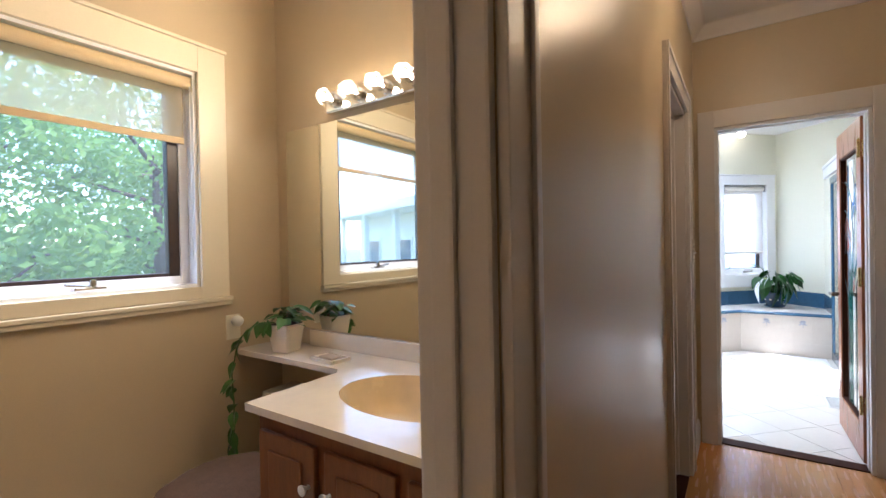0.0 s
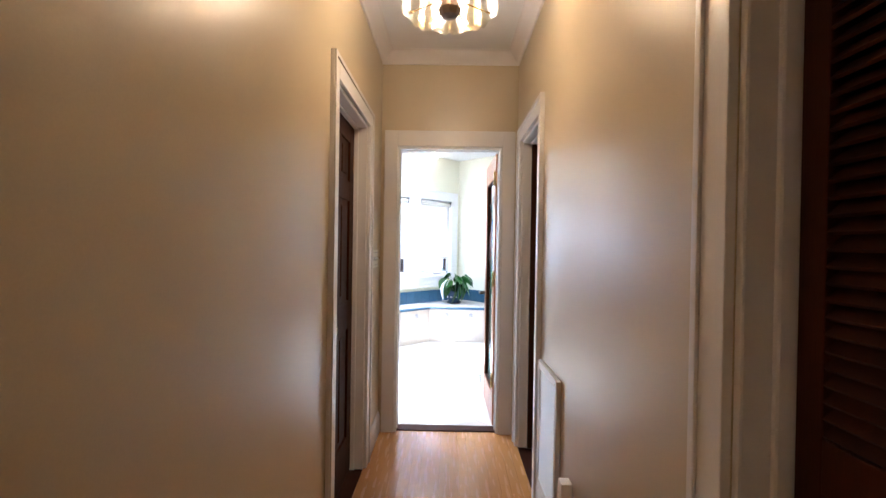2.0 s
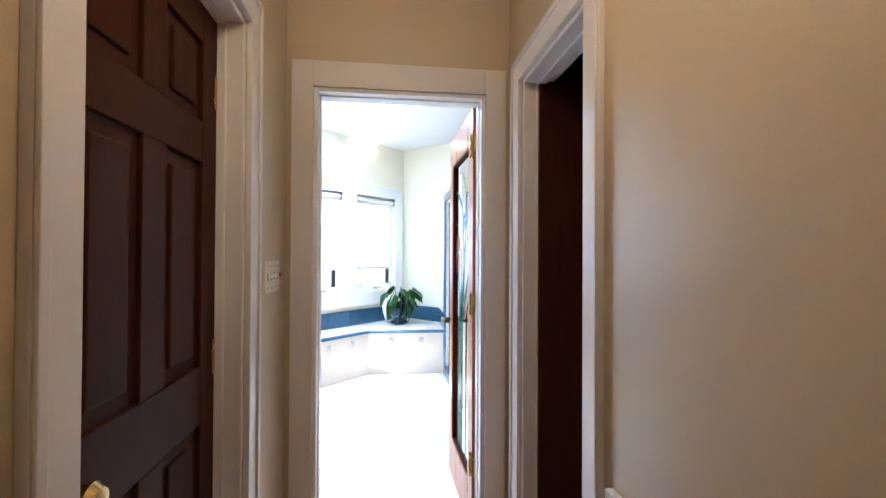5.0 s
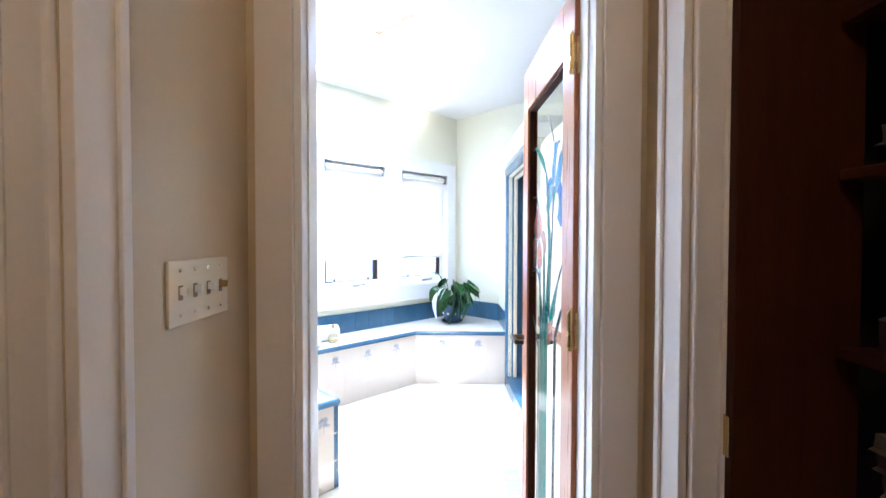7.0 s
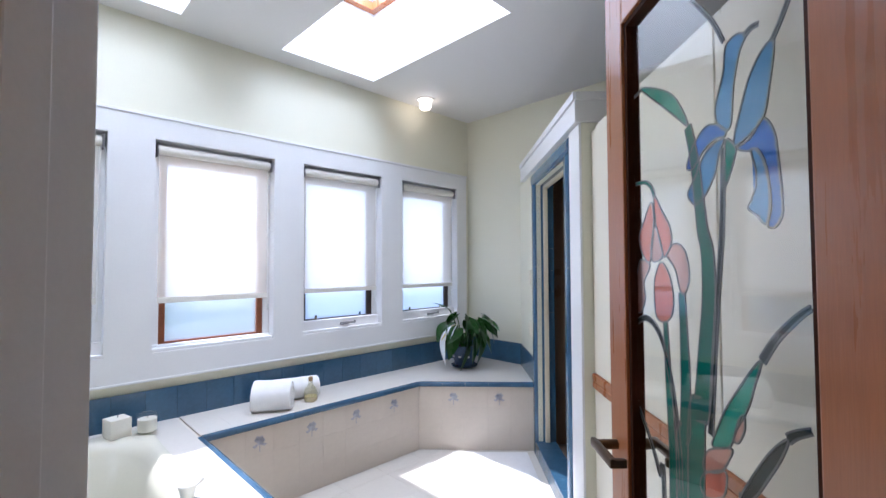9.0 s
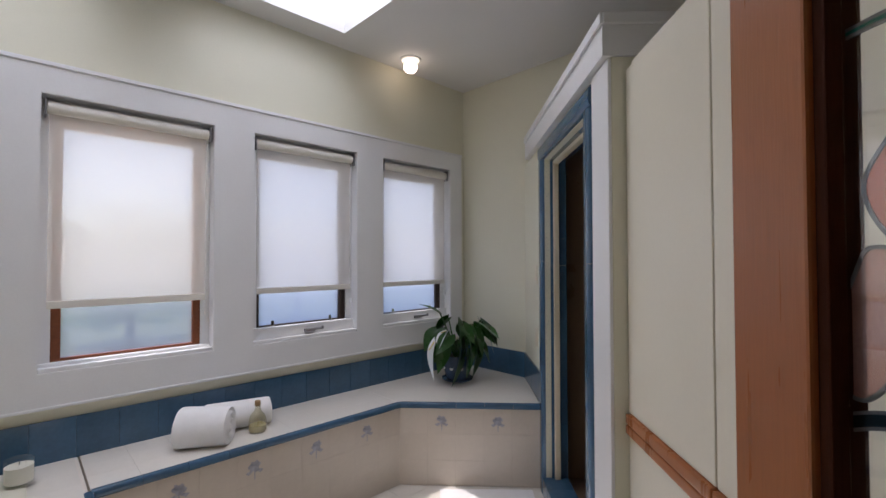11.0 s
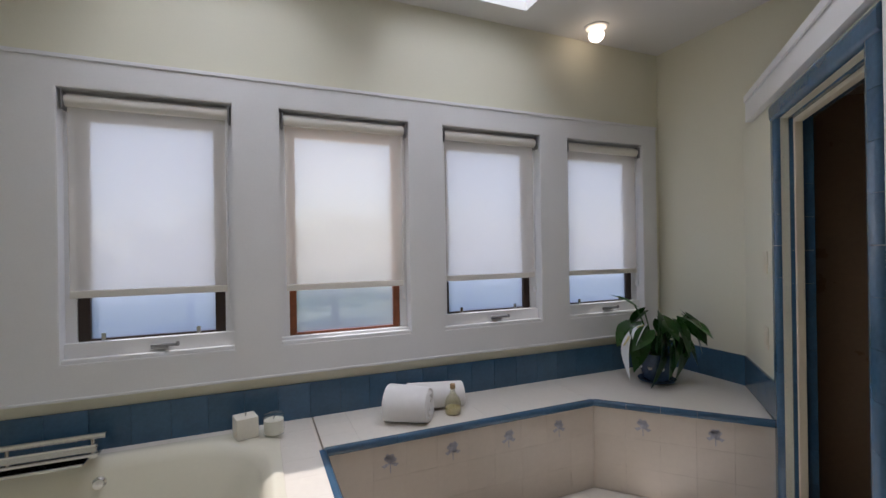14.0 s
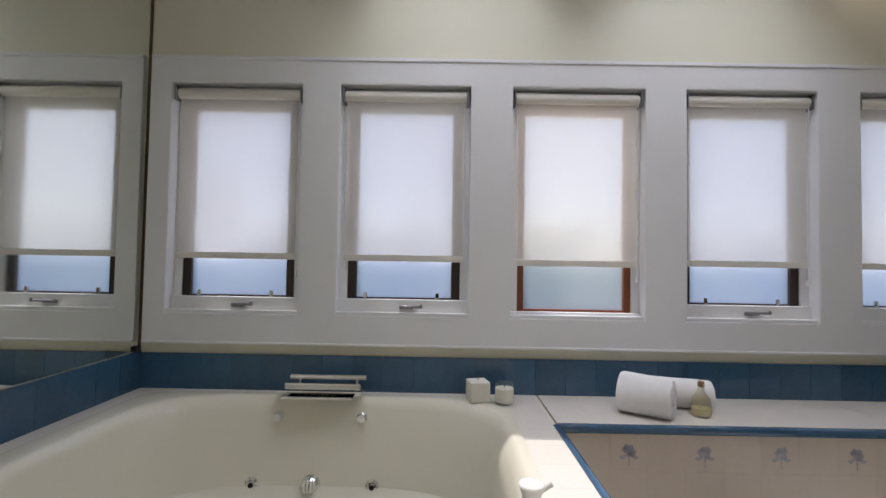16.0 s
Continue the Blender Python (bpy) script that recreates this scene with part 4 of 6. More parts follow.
petal(G_BLUE, [(0.272, 1.657), (0.251, 1.659), (0.236, 1.648), (0.249, 1.630), (0.262, 1.591), (0.272, 1.533), (0.297, 1.543), (0.304, 1.573), (0.284, 1.617), (0.280, 1.645)], "blue glass iris petal")
petal(G_BLUE, [(0.189, 1.618), (0.185, 1.606), (0.194, 1.563), (0.205, 1.527), (0.228, 1.512), (0.261, 1.503), (0.262, 1.518), (0.249, 1.550), (0.231, 1.586), (0.209, 1.610)], "blue glass iris petal")
petal(G_DEEP, [(0.283, 1.532), (0.297, 1.543), (0.321, 1.551), (0.343, 1.546), (0.373, 1.521), (0.385, 1.497), (0.365, 1.493), (0.337, 1.515), (0.308, 1.525), (0.285, 1.523)], "deep blue glass iris petal")
petal(G_BLUE, [(0.286, 1.519), (0.312, 1.518), (0.336, 1.507), (0.359, 1.479), (0.383, 1.456), (0.377, 1.441), (0.361, 1.432), (0.335, 1.444), (0.311, 1.471), (0.298, 1.502)], "blue glass iris petal")
petal(G_DEEP, [(0.256, 1.498), (0.228, 1.506), (0.212, 1.523), (0.199, 1.519), (0.187, 1.496), (0.182, 1.459), (0.178, 1.420), (0.179, 1.395), (0.191, 1.381), (0.203, 1.384), (0.197, 1.405), (0.198, 1.433), (0.204, 1.464), (0.218, 1.487), (0.238, 1.489)], "deep blue glass iris petal")
petal(G_BLUE, [(0.230, 1.488), (0.219, 1.485), (0.206, 1.464), (0.199, 1.434), (0.200, 1.401), (0.207, 1.386), (0.222, 1.399), (0.238, 1.410), (0.232, 1.420), (0.223, 1.438), (0.222, 1.460)], "blue glass iris petal")
petal(G_GREEN, [(0.280, 1.517), (0.262, 1.501), (0.265, 1.484), (0.282, 1.453), (0.292, 1.450), (0.287, 1.491)], "green glass calyx")
petal(G_GREEN, [(0.547, 1.696), (0.510, 1.686), (0.436, 1.646), (0.400, 1.607), (0.380, 1.569), (0.418, 1.597), (0.478, 1.643)], "green glass leaf")
petal(G_PINK, [(0.501, 1.467), (0.471, 1.433), (0.446, 1.404), (0.441, 1.373), (0.466, 1.348), (0.478, 1.375), (0.496, 1.413)], "salmon glass bud")
petal(G_PINK, [(0.513, 1.457), (0.540, 1.430), (0.568, 1.391), (0.554, 1.355), (0.525, 1.339), (0.516, 1.377), (0.505, 1.415)], "salmon glass bud")
petal(G_ROSE, [(0.501, 1.409), (0.482, 1.375), (0.475, 1.347), (0.513, 1.341), (0.511, 1.377)], "rose glass petal")
petal(G_ROSE, [(0.458, 1.353), (0.428, 1.371), (0.397, 1.357), (0.385, 1.313), (0.400, 1.284), (0.414, 1.289), (0.429, 1.324), (0.452, 1.345)], "rose glass petal")
petal(G_ROSE, [(0.562, 1.344), (0.525, 1.332), (0.551, 1.297), (0.547, 1.263), (0.569, 1.234), (0.590, 1.241), (0.591, 1.283), (0.576, 1.326)], "rose glass petal")
petal(G_PINK, [(0.479, 1.338), (0.449, 1.312), (0.437, 1.271), (0.446, 1.240), (0.473, 1.226), (0.501, 1.234), (0.508, 1.277), (0.503, 1.310)], "salmon glass petal")
petal(G_GREEN, [(0.221, 1.207), (0.235, 1.197), (0.264, 1.163), (0.297, 1.121), (0.325, 1.073), (0.330, 1.054), (0.292, 1.068), (0.273, 1.101), (0.248, 1.140), (0.236, 1.170)], "green glass leaf")
petal(G_ROSE, [(0.259, 1.125), (0.257, 1.107), (0.267, 1.087), (0.277, 1.080), (0.279, 1.091), (0.269, 1.114)], "rose glass bud")
petal(G_ROSE, [(0.330, 1.050), (0.286, 1.068), (0.293, 1.049), (0.314, 1.022), (0.350, 1.008), (0.357, 1.017), (0.348, 1.036)], "rose glass bud")
petal(G_PINK, [(0.353, 1.002), (0.304, 1.028), (0.300, 1.009), (0.311, 0.987), (0.348, 0.968), (0.366, 0.977)], "salmon glass bud")
petal(G_TEAL, [(0.180, 1.123), (0.209, 1.096), (0.241, 1.053), (0.270, 1.006), (0.242, 1.021), (0.215, 1.058), (0.190, 1.097)], "dark glass leaf")
blade(G_GREEN, [(0.380, 1.567), (0.361, 1.500), (0.346, 1.396), (0.333, 1.350), (0.332, 1.271), (0.342, 1.199), (0.356, 1.106), (0.377, 1.008), (0.387, 0.210)], 0.018, 0.052)
blade(G_TEAL, [(0.288, 1.507), (0.295, 1.391), (0.304, 1.324), (0.316, 1.238), (0.327, 1.141), (0.335, 1.069)], 0.008, 0.012, "dark glass stem")
blade(G_GREEN, [(0.467, 1.227), (0.462, 1.145), (0.454, 1.045), (0.450, 0.914), (0.460, 0.210)], 0.014, 0.03)
blade(G_GREEN, [(0.409, 1.285), (0.405, 1.206), (0.403, 1.130), (0.407, 1.052), (0.420, 0.950), (0.430, 0.210)], 0.018, 0.042)
blade(G_TEAL, [(0.597, 1.207), (0.549, 1.225), (0.506, 1.214), (0.475, 1.182), (0.456, 1.136), (0.439, 1.080), (0.425, 1.006), (0.423, 0.939)], 0.011, 0.01, "dark glass leaf blade")
blade(G_TEAL, [(0.140, 1.285), (0.162, 1.270), (0.194, 1.241), (0.220, 1.208)], 0.006, 0.012, "dark glass leaf blade")
blade(G_TEAL, [(0.145, 1.145), (0.167, 1.133), (0.180, 1.123)], 0.007, 0.012, "dark glass leaf blade")
blade(G_TEAL, [(0.603, 1.052), (0.563, 1.012), (0.528, 0.974), (0.500, 0.932), (0.485, 0.896), (0.495, 0.210)], 0.006, 0.014, "dark glass leaf blade")
blade(G_GREEN, [(0.590, 1.505), (0.542, 1.502), (0.514, 1.488), (0.501, 1.468)], 0.005, 0.009, "green glass hook")
blade(G_TEAL, [(0.591, 1.692), (0.547, 1.696)], 0.004, 0.005, "lead line")
blade(G_TEAL, [(0.363, 1.776), (0.310, 1.712), (0.282, 1.663)], 0.005, 0.005, "lead line")
blade(G_TEAL, [(0.160, 1.653), (0.174, 1.633), (0.188, 1.617)], 0.005, 0.005, "lead line")
blade(G_TEAL, [(0.239, 1.648), (0.225, 1.653), (0.210, 1.651)], 0.007, 0.005, "lead line")
blade(G_TEAL, [(0.256, 1.014), (0.266, 0.600), (0.276, 0.210)], 0.03, 0.02, "dark glass leaf blade")
for side in (-1, 1):
    h = part("lever_handle", joined(lathe([(0.026, 0), (0.026, 0.006), (0.014, 0.012), (0.010, 0.050)], 20, (0.65, side * DTK, 0.93), "Y") if side < 0 else rod((0.65, DTK, 0.93), (0.65, DTK + 0.05, 0.93), 0.011),
             boxes((0.545, 0.665, side * (DTK + 0.042), side * (DTK + 0.056), 0.922, 0.942), bevel=0.005), boxes((0.545, 0.559, side * (DTK + 0.02), side * (DTK + 0.056), 0.922, 0.940), bevel=0.004)), BRONZE, bd, "dark bronze lever handle", True)
for z in (1.835, 1.09, 0.345):
    hg = part("hinge", joined(boxes((-0.004, 0.0, -DTK - 0.004, DTK - 0.006, z - 0.05, z + 0.05), bevel=0.0008), rod((-0.006, DTK + 0.008, z - 0.052), (-0.006, DTK + 0.008, z + 0.052), 0.008, 12)), BRASS, bd, "brass butt hinge", True)
    part("finial", rod((-0.006, DTK + 0.008, z + 0.052), (-0.006, DTK + 0.008, z + 0.062), 0.006, 10, 0.003), BRASS, hg)

# ---- hall things ----
# closed six-panel door in the hall
PD = HALL
pd = thing("door_hall", "closed dark-stained wooden panel door", "door", PD, "", "structure")
x1, x0 = HL - 0.075, HL - 0.112
ya, yb = 2.39 + 0.020, 3.14 - 0.020
rails = [(0.012, 0.24), (0.86, 1.02), (1.58, 1.69), (1.91, 2.018)]
st = 0.105
mid = (ya + yb) / 2
part("stile", boxes((x0, x1, ya, ya + st, 0.012, 2.018), bevel=0.003), DARKWOOD, pd)
part("stile", boxes((x0, x1, yb - st, yb, 0.012, 2.018), bevel=0.003), DARKWOOD, pd)
for z0, z1 in rails:
    part("rail", boxes((x0, x1, ya + st, yb - st, z0, z1), bevel=0.003), DARKWOOD, pd)
for (za, zb), (zc, zd) in zip(rails, rails[1:]):
    part("mullion", boxes((x0, x1, mid - 0.05, mid + 0.05, zb, zc), bevel=0.003), DARKWOOD, pd)
    for p0, p1 in ((ya + st, mid - 0.05), (mid + 0.05, yb - st)):
        part("panel", boxes((x0 + 0.012, x1 - 0.012, p0, p1, zb, zc)), DARKWOOD, pd)
        part("raised_field", boxes((x0 + 0.006, x1 - 0.004, p0 + 0.035, p1 - 0.035, zb + 0.035, zc - 0.035), bevel=0.007), DARKWOOD, pd)
for z in (1.80, 1.03, 0.28):
    part("hinge", joined(boxes((x1 - 0.002, x1 + 0.002, yb - 0.03, yb + 0.001, z - 0.05, z + 0.05)), rod((x1 + 0.006, yb, z - 0.05), (x1 + 0.006, yb, z + 0.05), 0.007, 12)), BRASS, pd, "tarnished brass hinge", True)
part("door_knob", lathe([(0.03, 0), (0.03, 0.006), (0.012, 0.012), (0.012, 0.035), (0.026, 0.045), (0.029, 0.06), (0.02, 0.072), (0.001, 0.075)], 24, (x1, ya + 0.06, 0.95), "X"), BRASS, pd, "brass knob", True)

# linen closet: open dark door edge, shelves and folded linen
cd = thing("door_linen", "dark wooden folding closet door folded open", "door", HALL, "", "structure")
part("leaf", boxes((HR + 0.058, HR + 0.30, 3.425, 3.456, 0.012, 2.02), bevel=0.003), DARKWOOD, cd)
part("latch", boxes((HR + 0.054, HR + 0.058, 3.43, 3.45, 0.92, 1.0), bevel=0.001), BRASS, cd, "brass latch plate")
for z in (0.45, 0.80, 1.12, 1.45, 1.74):
    sf = thing("closet_shelf", "dark wooden shelf in the linen closet", "shelf", HALL, "closet shelves")
    part("board", boxes((HR + 0.24, 1.298, 2.502, 3.41, z, z + 0.02), bevel=0.002), DARKWOOD, sf)
# Linen colours taken far down, so the closet's shade is in the cloth.
SHADED_LINEN = [mat("shaded_grey_linen", (0.04, 0.038, 0.04), 0.95, var=0.2, scale=20, fine=200, bump=0.6), mat("shaded_beige_linen", (0.06, 0.042, 0.025), 0.95, var=0.2, scale=20, fine=200, bump=0.6), mat("shaded_mauve_linen", (0.045, 0.022, 0.025), 0.95, var=0.2, scale=20, fine=200, bump=0.6), mat("shaded_pale_linen", (0.085, 0.075, 0.068), 0.95, var=0.15, scale=20, fine=200, bump=0.6)]
rng = random.Random(3)


def soft_block(x0, x1, y0, y1, z0, z1, seed):
    bm = boxes((x0, x1, y0, y1, z0, z1))
    bmesh.ops.subdivide_edges(bm, edges=list(bm.edges), cuts=5, use_grid_fill=True)
    c = Vector(((x0 + x1) / 2, (y0 + y1) / 2, (z0 + z1) / 2))
    for v in bm.verts:
        if v.co.z > z0 + 1e-4:
            v.co += (v.co - c).normalized() * 0.012 * noise.noise(v.co * 16 + Vector((seed, 0, 0))) - Vector(((v.co.x - c.x) * 0.04, (v.co.y - c.y) * 0.04, 0))
    return bm


for z in (0.47, 0.82, 1.14, 1.47, 1.76):
    y = 2.56
    while y < 3.25:
        w = rng.uniform(0.2, 0.32)
        layers = rng.choice((2, 3, 4))
        zz = z
        for k in range(layers):
            hgt = rng.uniform(0.03, 0.055)
            col = rng.randrange(4)
            li = thing("folded_linen", ("grey", "beige", "mauve", "pale")[col] + " folded linen on a closet shelf, shade darkened into its colour", "linen", HALL, "folded linen")
            part("cloth", soft_block(HR + 0.28 + rng.uniform(0, 0.04), HR + 0.62, y, min(y + w, 3.39), zz, zz + hgt, z * 9 + k), SHADED_LINEN[col], li, "", True)
            zz += hgt + 0.001
        y += w + 0.03

# louvred closet door
ld = thing("door_louvred", "dark-stained louvred closet door", "door", HALL, "", "structure")
lx0, lx1 = HR + 0.075, HR + 0.105
for y0, y1 in ((0.474, 0.838), (0.842, 1.211)):
    leaf = part("leaf_frame", boxes((lx0, lx1, y0, y0 + 0.05, 0.012, 2.018), (lx0, lx1, y1 - 0.05, y1, 0.012, 2.018), (lx0, lx1, y0 + 0.05, y1 - 0.05, 0.012, 0.16), (lx0, lx1, y0 + 0.05, y1 - 0.05, 0.98, 1.06), (lx0, lx1, y0 + 0.05, y1 - 0.05, 1.93, 2.018), bevel=0.002), DARKWOOD, ld)
    slat = mesh_of(boxes((-0.017, 0.017, 0, y1 - y0 - 0.10, -0.003, 0.003)), DARKWOOD, "slat")
    for i in range(70):
        z = 0.175 + i * 0.025
        if z > 1.92 or 0.965 < z < 1.075:
            continue
        share("slat", slat, leaf, pose((lx0 + lx1) / 2, y0 + 0.05, z, 0, -42, 0))

# return-air grille
vent = thing("air_vent", "white metal return-air grille low on the wall", "air vent", HALL)
gy0, gy1, gz0, gz1 = 2.36, 2.735, 0.165, 0.775
part("frame", boxes((HR - 0.022, HR, gy0, gy0 + 0.035, gz0, gz1), (HR - 0.022, HR, gy1 - 0.035, gy1, gz0, gz1), (HR - 0.022, HR, gy0 + 0.035, gy1 - 0.035, gz0, gz0 + 0.035), (HR - 0.022, HR, gy0 + 0.035, gy1 - 0.035, gz1 - 0.035, gz1), bevel=0.003), WHITEPL, vent)
part("backing", boxes((HR - 0.006, HR - 0.001, gy0 + 0.035, gy1 - 0.035, gz0 + 0.035, gz1 - 0.035)), mat("grille_grey", (0.40, 0.41, 0.43), 0.6, var=0.1), vent, "grey filter behind")
slat = mesh_of(boxes((-0.007, 0.007, gy0 + 0.035, gy1 - 0.035, -0.0012, 0.0012)), WHITEPL, "slat")
for i in range(38):
    share("slat", slat, vent, pose(HR - 0.013, 0, gz0 + 0.045 + i * 0.0142, 0, -38, 0))
for y in (gy0 + 0.017, gy1 - 0.017):
    part("screw", lathe([(0.005, 0), (0.004, 0.002), (0.001, 0.0025)], 10, (HR - 0.0245, y, gz1 - 0.018), "X"), CHROME, vent)
# outlet with a plug
ou = thing("outlet", "white wall outlet with a plug-in unit", "outlet", HALL)
part("plate", boxes((HR - 0.006, HR, 2.135, 2.205, 0.30, 0.415), bevel=0.002), WHITEPL, ou)
part("plug", boxes((HR - 0.05, HR - 0.006, 2.145, 2.20, 0.36, 0.46), bevel=0.008), WHITEPL, ou, "white plug-in unit", True)
# four-gang switch
sw = thing("light_switch", "ivory four-gang wall switch plate", "light switch", HALL)
part("plate", boxes((HL, HL + 0.006, 3.345, 3.553, 1.185, 1.302), bevel=0.002), PLASTIC, sw)
for i in range(4):
    y = 3.378 + i * 0.0475
    part("slot", boxes((HL + 0.006, HL + 0.0075, y - 0.006, y + 0.006, 1.231, 1.257)), mat("shadowed_slot", (0.25, 0.22, 0.17), 0.6), sw)
    part("toggle", boxes((HL + 0.007, HL + 0.021, y - 0.0042, y + 0.0042, 1.240, 1.254), bevel=0.0015), WHITEPL if i < 3 else BRASS, sw)
    for z in (1.203, 1.284):
        part("screw", lathe([(0.004, 0), (0.003, 0.0015), (0.001, 0.002)], 8, (HL + 0.006, y, z), "X"), CHROME, sw)
# strike plate on the powder-room jamb
skp = thing("strike_plate", "brass strike plate on the door jamb", "strike plate", HALL)
part("plate", boxes((HL - 0.115, HL - 0.085, 0.8048, 0.8068, 0.86, 0.945), bevel=0.0006), BRASS, skp)
part("recess", boxes((HL - 0.108, HL - 0.094, 0.8035, 0.8047, 0.885, 0.92)), BLACK, skp)

# ceiling lamp with bevelled glass plates
cl = thing("ceiling_lamp", "lit brass ceiling lamp with clear glass panels", "ceiling light", HALL @ pose(0.11, 2.25, 0))
part("canopy", lathe([(0.001, HC), (0.075, HC), (0.075, HC - 0.012), (0.05, HC - 0.03), (0.018, HC - 0.045), (0.018, 2.58)], 28), BRASS, cl, "", True)
part("stem", rod((0, 0, 2.30), (0, 0, 2.60), 0.012, 14), BRASS, cl)
part("finial", lathe([(0.014, 2.305), (0.038, 2.285), (0.046, 2.262), (0.034, 2.236), (0.001, 2.228)], 8), BRONZE, cl, "dark faceted finial")
GL = glass_mat("bevelled_glass", (0.98, 0.97, 0.92), 0.22, 0.05)
for i in range(8):
    a = 2 * math.pi * (i + 0.5) / 8
    o = [(-0.072, 0.0), (-0.055, -0.018), (-0.02, -0.010), (0.02, -0.010), (0.055, -0.018), (0.072, 0.0), (0.066, 0.16), (-0.066, 0.16)]
    bm = bmesh.new()
    for s in (-0.003, 0.003):
        bm.faces.new([bm.verts.new((s, x, z)) for x, z in o])
    bmesh.ops.bridge_loops(bm, edges=list(bm.edges))
    bmesh.ops.recalc_face_normals(bm, faces=bm.faces)
    g = part("glass_plate", bm, GL, cl, "bevelled clear glass plate")
    g.matrix_basis = pose(0.172 * math.cos(a), 0.172 * math.sin(a), 2.265, 0, -6, math.degrees(a))
    st = part("stud", rod((-0.004, 0, 0.02), (0.010, 0, 0.02), 0.006, 10), BRASS, g)
    part("arm", rod((0.012 * math.cos(a), 0.012 * math.sin(a), 2.31), (0.165 * math.cos(a), 0.165 * math.sin(a), 2.285), 0.003, 8), BRASS, cl)
for i in range(3):
    a = 2 * math.pi * i / 3 + 0.3
    part("bulb", lathe([(0.012, 2.52), (0.014, 2.49), (0.022, 2.44), (0.020, 2.40), (0.010, 2.365), (0.001, 2.35)], 16, (0.06 * math.cos(a), 0.06 * math.sin(a), 0)), BULB, cl, "lit candle bulb", True)
    part("socket", rod((0.06 * math.cos(a), 0.06 * math.sin(a), 2.52), (0.06 * math.cos(a), 0.06 * math.sin(a), 2.57), 0.014, 12), BRASS, cl)
part("spider", boxes((-0.075, 0.075, -0.075, 0.075, 2.57, 2.582), bevel=0.004), BRASS, cl)

# ---- powder room ----
vw = thing("window_6", "powder room window with dark sash and a crank", "window", HALL, "", "structure")
c0 = VW + 0.02
part("window_casing", boxes((VW, c0, VX0 - 0.12, VX0, VZ0 - 0.052, VZ1 + 0.115), (VW, c0, VX1, VX1 + 0.125, VZ0 - 0.052, VZ1 + 0.115), (VW, c0, VX0, VX1, VZ0 - 0.052, VZ0), (VW, c0, VX0, VX1, VZ1, VZ1 + 0.115), bevel=0.003), TRIM_CREAM, vw)
part("apron", joined(boxes((VW, c0 + 0.014, VX0 - 0.13, VX1 + 0.135, VZ0 - 0.072, VZ0 - 0.054), bevel=0.004), boxes((VW, c0 + 0.004, VX0 - 0.13, VX1 + 0.135, VZ0 - 0.092, VZ0 - 0.073), bevel=0.004)), TRIM_CREAM, vw, "moulded lower edge")
part("cap", boxes((VW, c0 + 0.010, VX0 - 0.125, VX1 + 0.130, VZ1 + 0.116, VZ1 + 0.13), bevel=0.003), TRIM_CREAM, vw)
l = 0.014
part("window_frame", boxes((VW - 0.14, VW, VX0, VX0 + l, VZ0, VZ1), (VW - 0.14, VW, VX1 - l, VX1, VZ0, VZ1), (VW - 0.14, VW, VX0 + l, VX1 - l, VZ0, VZ0 + l), (VW - 0.14, VW, VX0 + l, VX1 - l, VZ1 - l, VZ1)), TRIM_W, vw)
part("window_sash", boxes((VW - 0.11, VW - 0.07, VX0 + 0.045, VX0 + 0.09, VZ0 + 0.05, VZ1 - 0.04), (VW - 0.11, VW - 0.07, VX1 - 0.095, VX1 - 0.05, VZ0 + 0.05, VZ1 - 0.04), (VW - 0.11, VW - 0.07, VX0 + 0.09, VX1 - 0.095, VZ0 + 0.05, VZ0 + 0.065), (VW - 0.11, VW - 0.07, VX0 + 0.09, VX1 - 0.095, VZ1 - 0.09, VZ1 - 0.04), bevel=0.003), SASH, vw)
part("jamb_liner", boxes((VW - 0.11, VW - 0.06, VX1 - 0.05, VX1 - l, VZ0 + l, VZ1 - l), (VW - 0.11, VW - 0.06, VX0 + l, VX0 + 0.045, VZ0 + l, VZ1 - l), (VW - 0.11, VW - 0.06, VX0 + 0.045, VX1 - 0.05, VZ0 + l, VZ0 + 0.05), bevel=0.002), TRIM_W, vw)
g = part("pane", boxes((VW - 0.092, VW - 0.088, VX0 + 0.09, VX1 - 0.095, VZ0 + 0.065, VZ1 - 0.09)), HAZE_VIEW, vw)
g.visible_shadow = False
part("crank_handle", joined(boxes((VW - 0.06, VW - 0.02, 0.90, 1.00, VZ0 + 0.016, VZ0 + 0.03), bevel=0.004), rod((VW - 0.03, 0.95, VZ0 + 0.03), (VW - 0.012, 0.87, VZ0 + 0.042), 0.007), lathe([(0.012, 0), (0.014, 0.01), (0.010, 0.028), (0.001, 0.03)], 14, (VW - 0.03, 0.96, VZ0 + 0.03))), CHROME, vw, "satin metal crank", True)
vs = thing("roller_shade", "tan see-through roller shade, a third drawn", "window shade", HALL)
part("roller", rod((VW - 0.03, VX0 + 0.02, VZ1 - 0.045), (VW - 0.03, VX1 - 0.02, VZ1 - 0.045), 0.027, 20), TAN_ROLL, vs)
part("cloth", boxes((VW - 0.044, VW - 0.0425, VX0 + 0.025, VX1 - 0.035, 1.815, VZ1 - 0.05)), SHADE_TAN, vs)
part("hem_bar", boxes((VW - 0.049, VW - 0.038, VX0 + 0.025, VX1 - 0.035, 1.79, 1.818), bevel=0.003), TAN_ROLL, vs)
part("bracket", boxes((VW - 0.06, VW - 0.002, VX1 - 0.020, VX1 - 0.0145, VZ1 - 0.09, VZ1 - 0.015), bevel=0.003), CHROME, vs)
part("bead_chain", rod((VW - 0.012, VX1 - 0.022, VZ1 - 0.06), (VW - 0.012, VX1 - 0.022, 1.28), 0.002, 8), WHITEPL, vs)

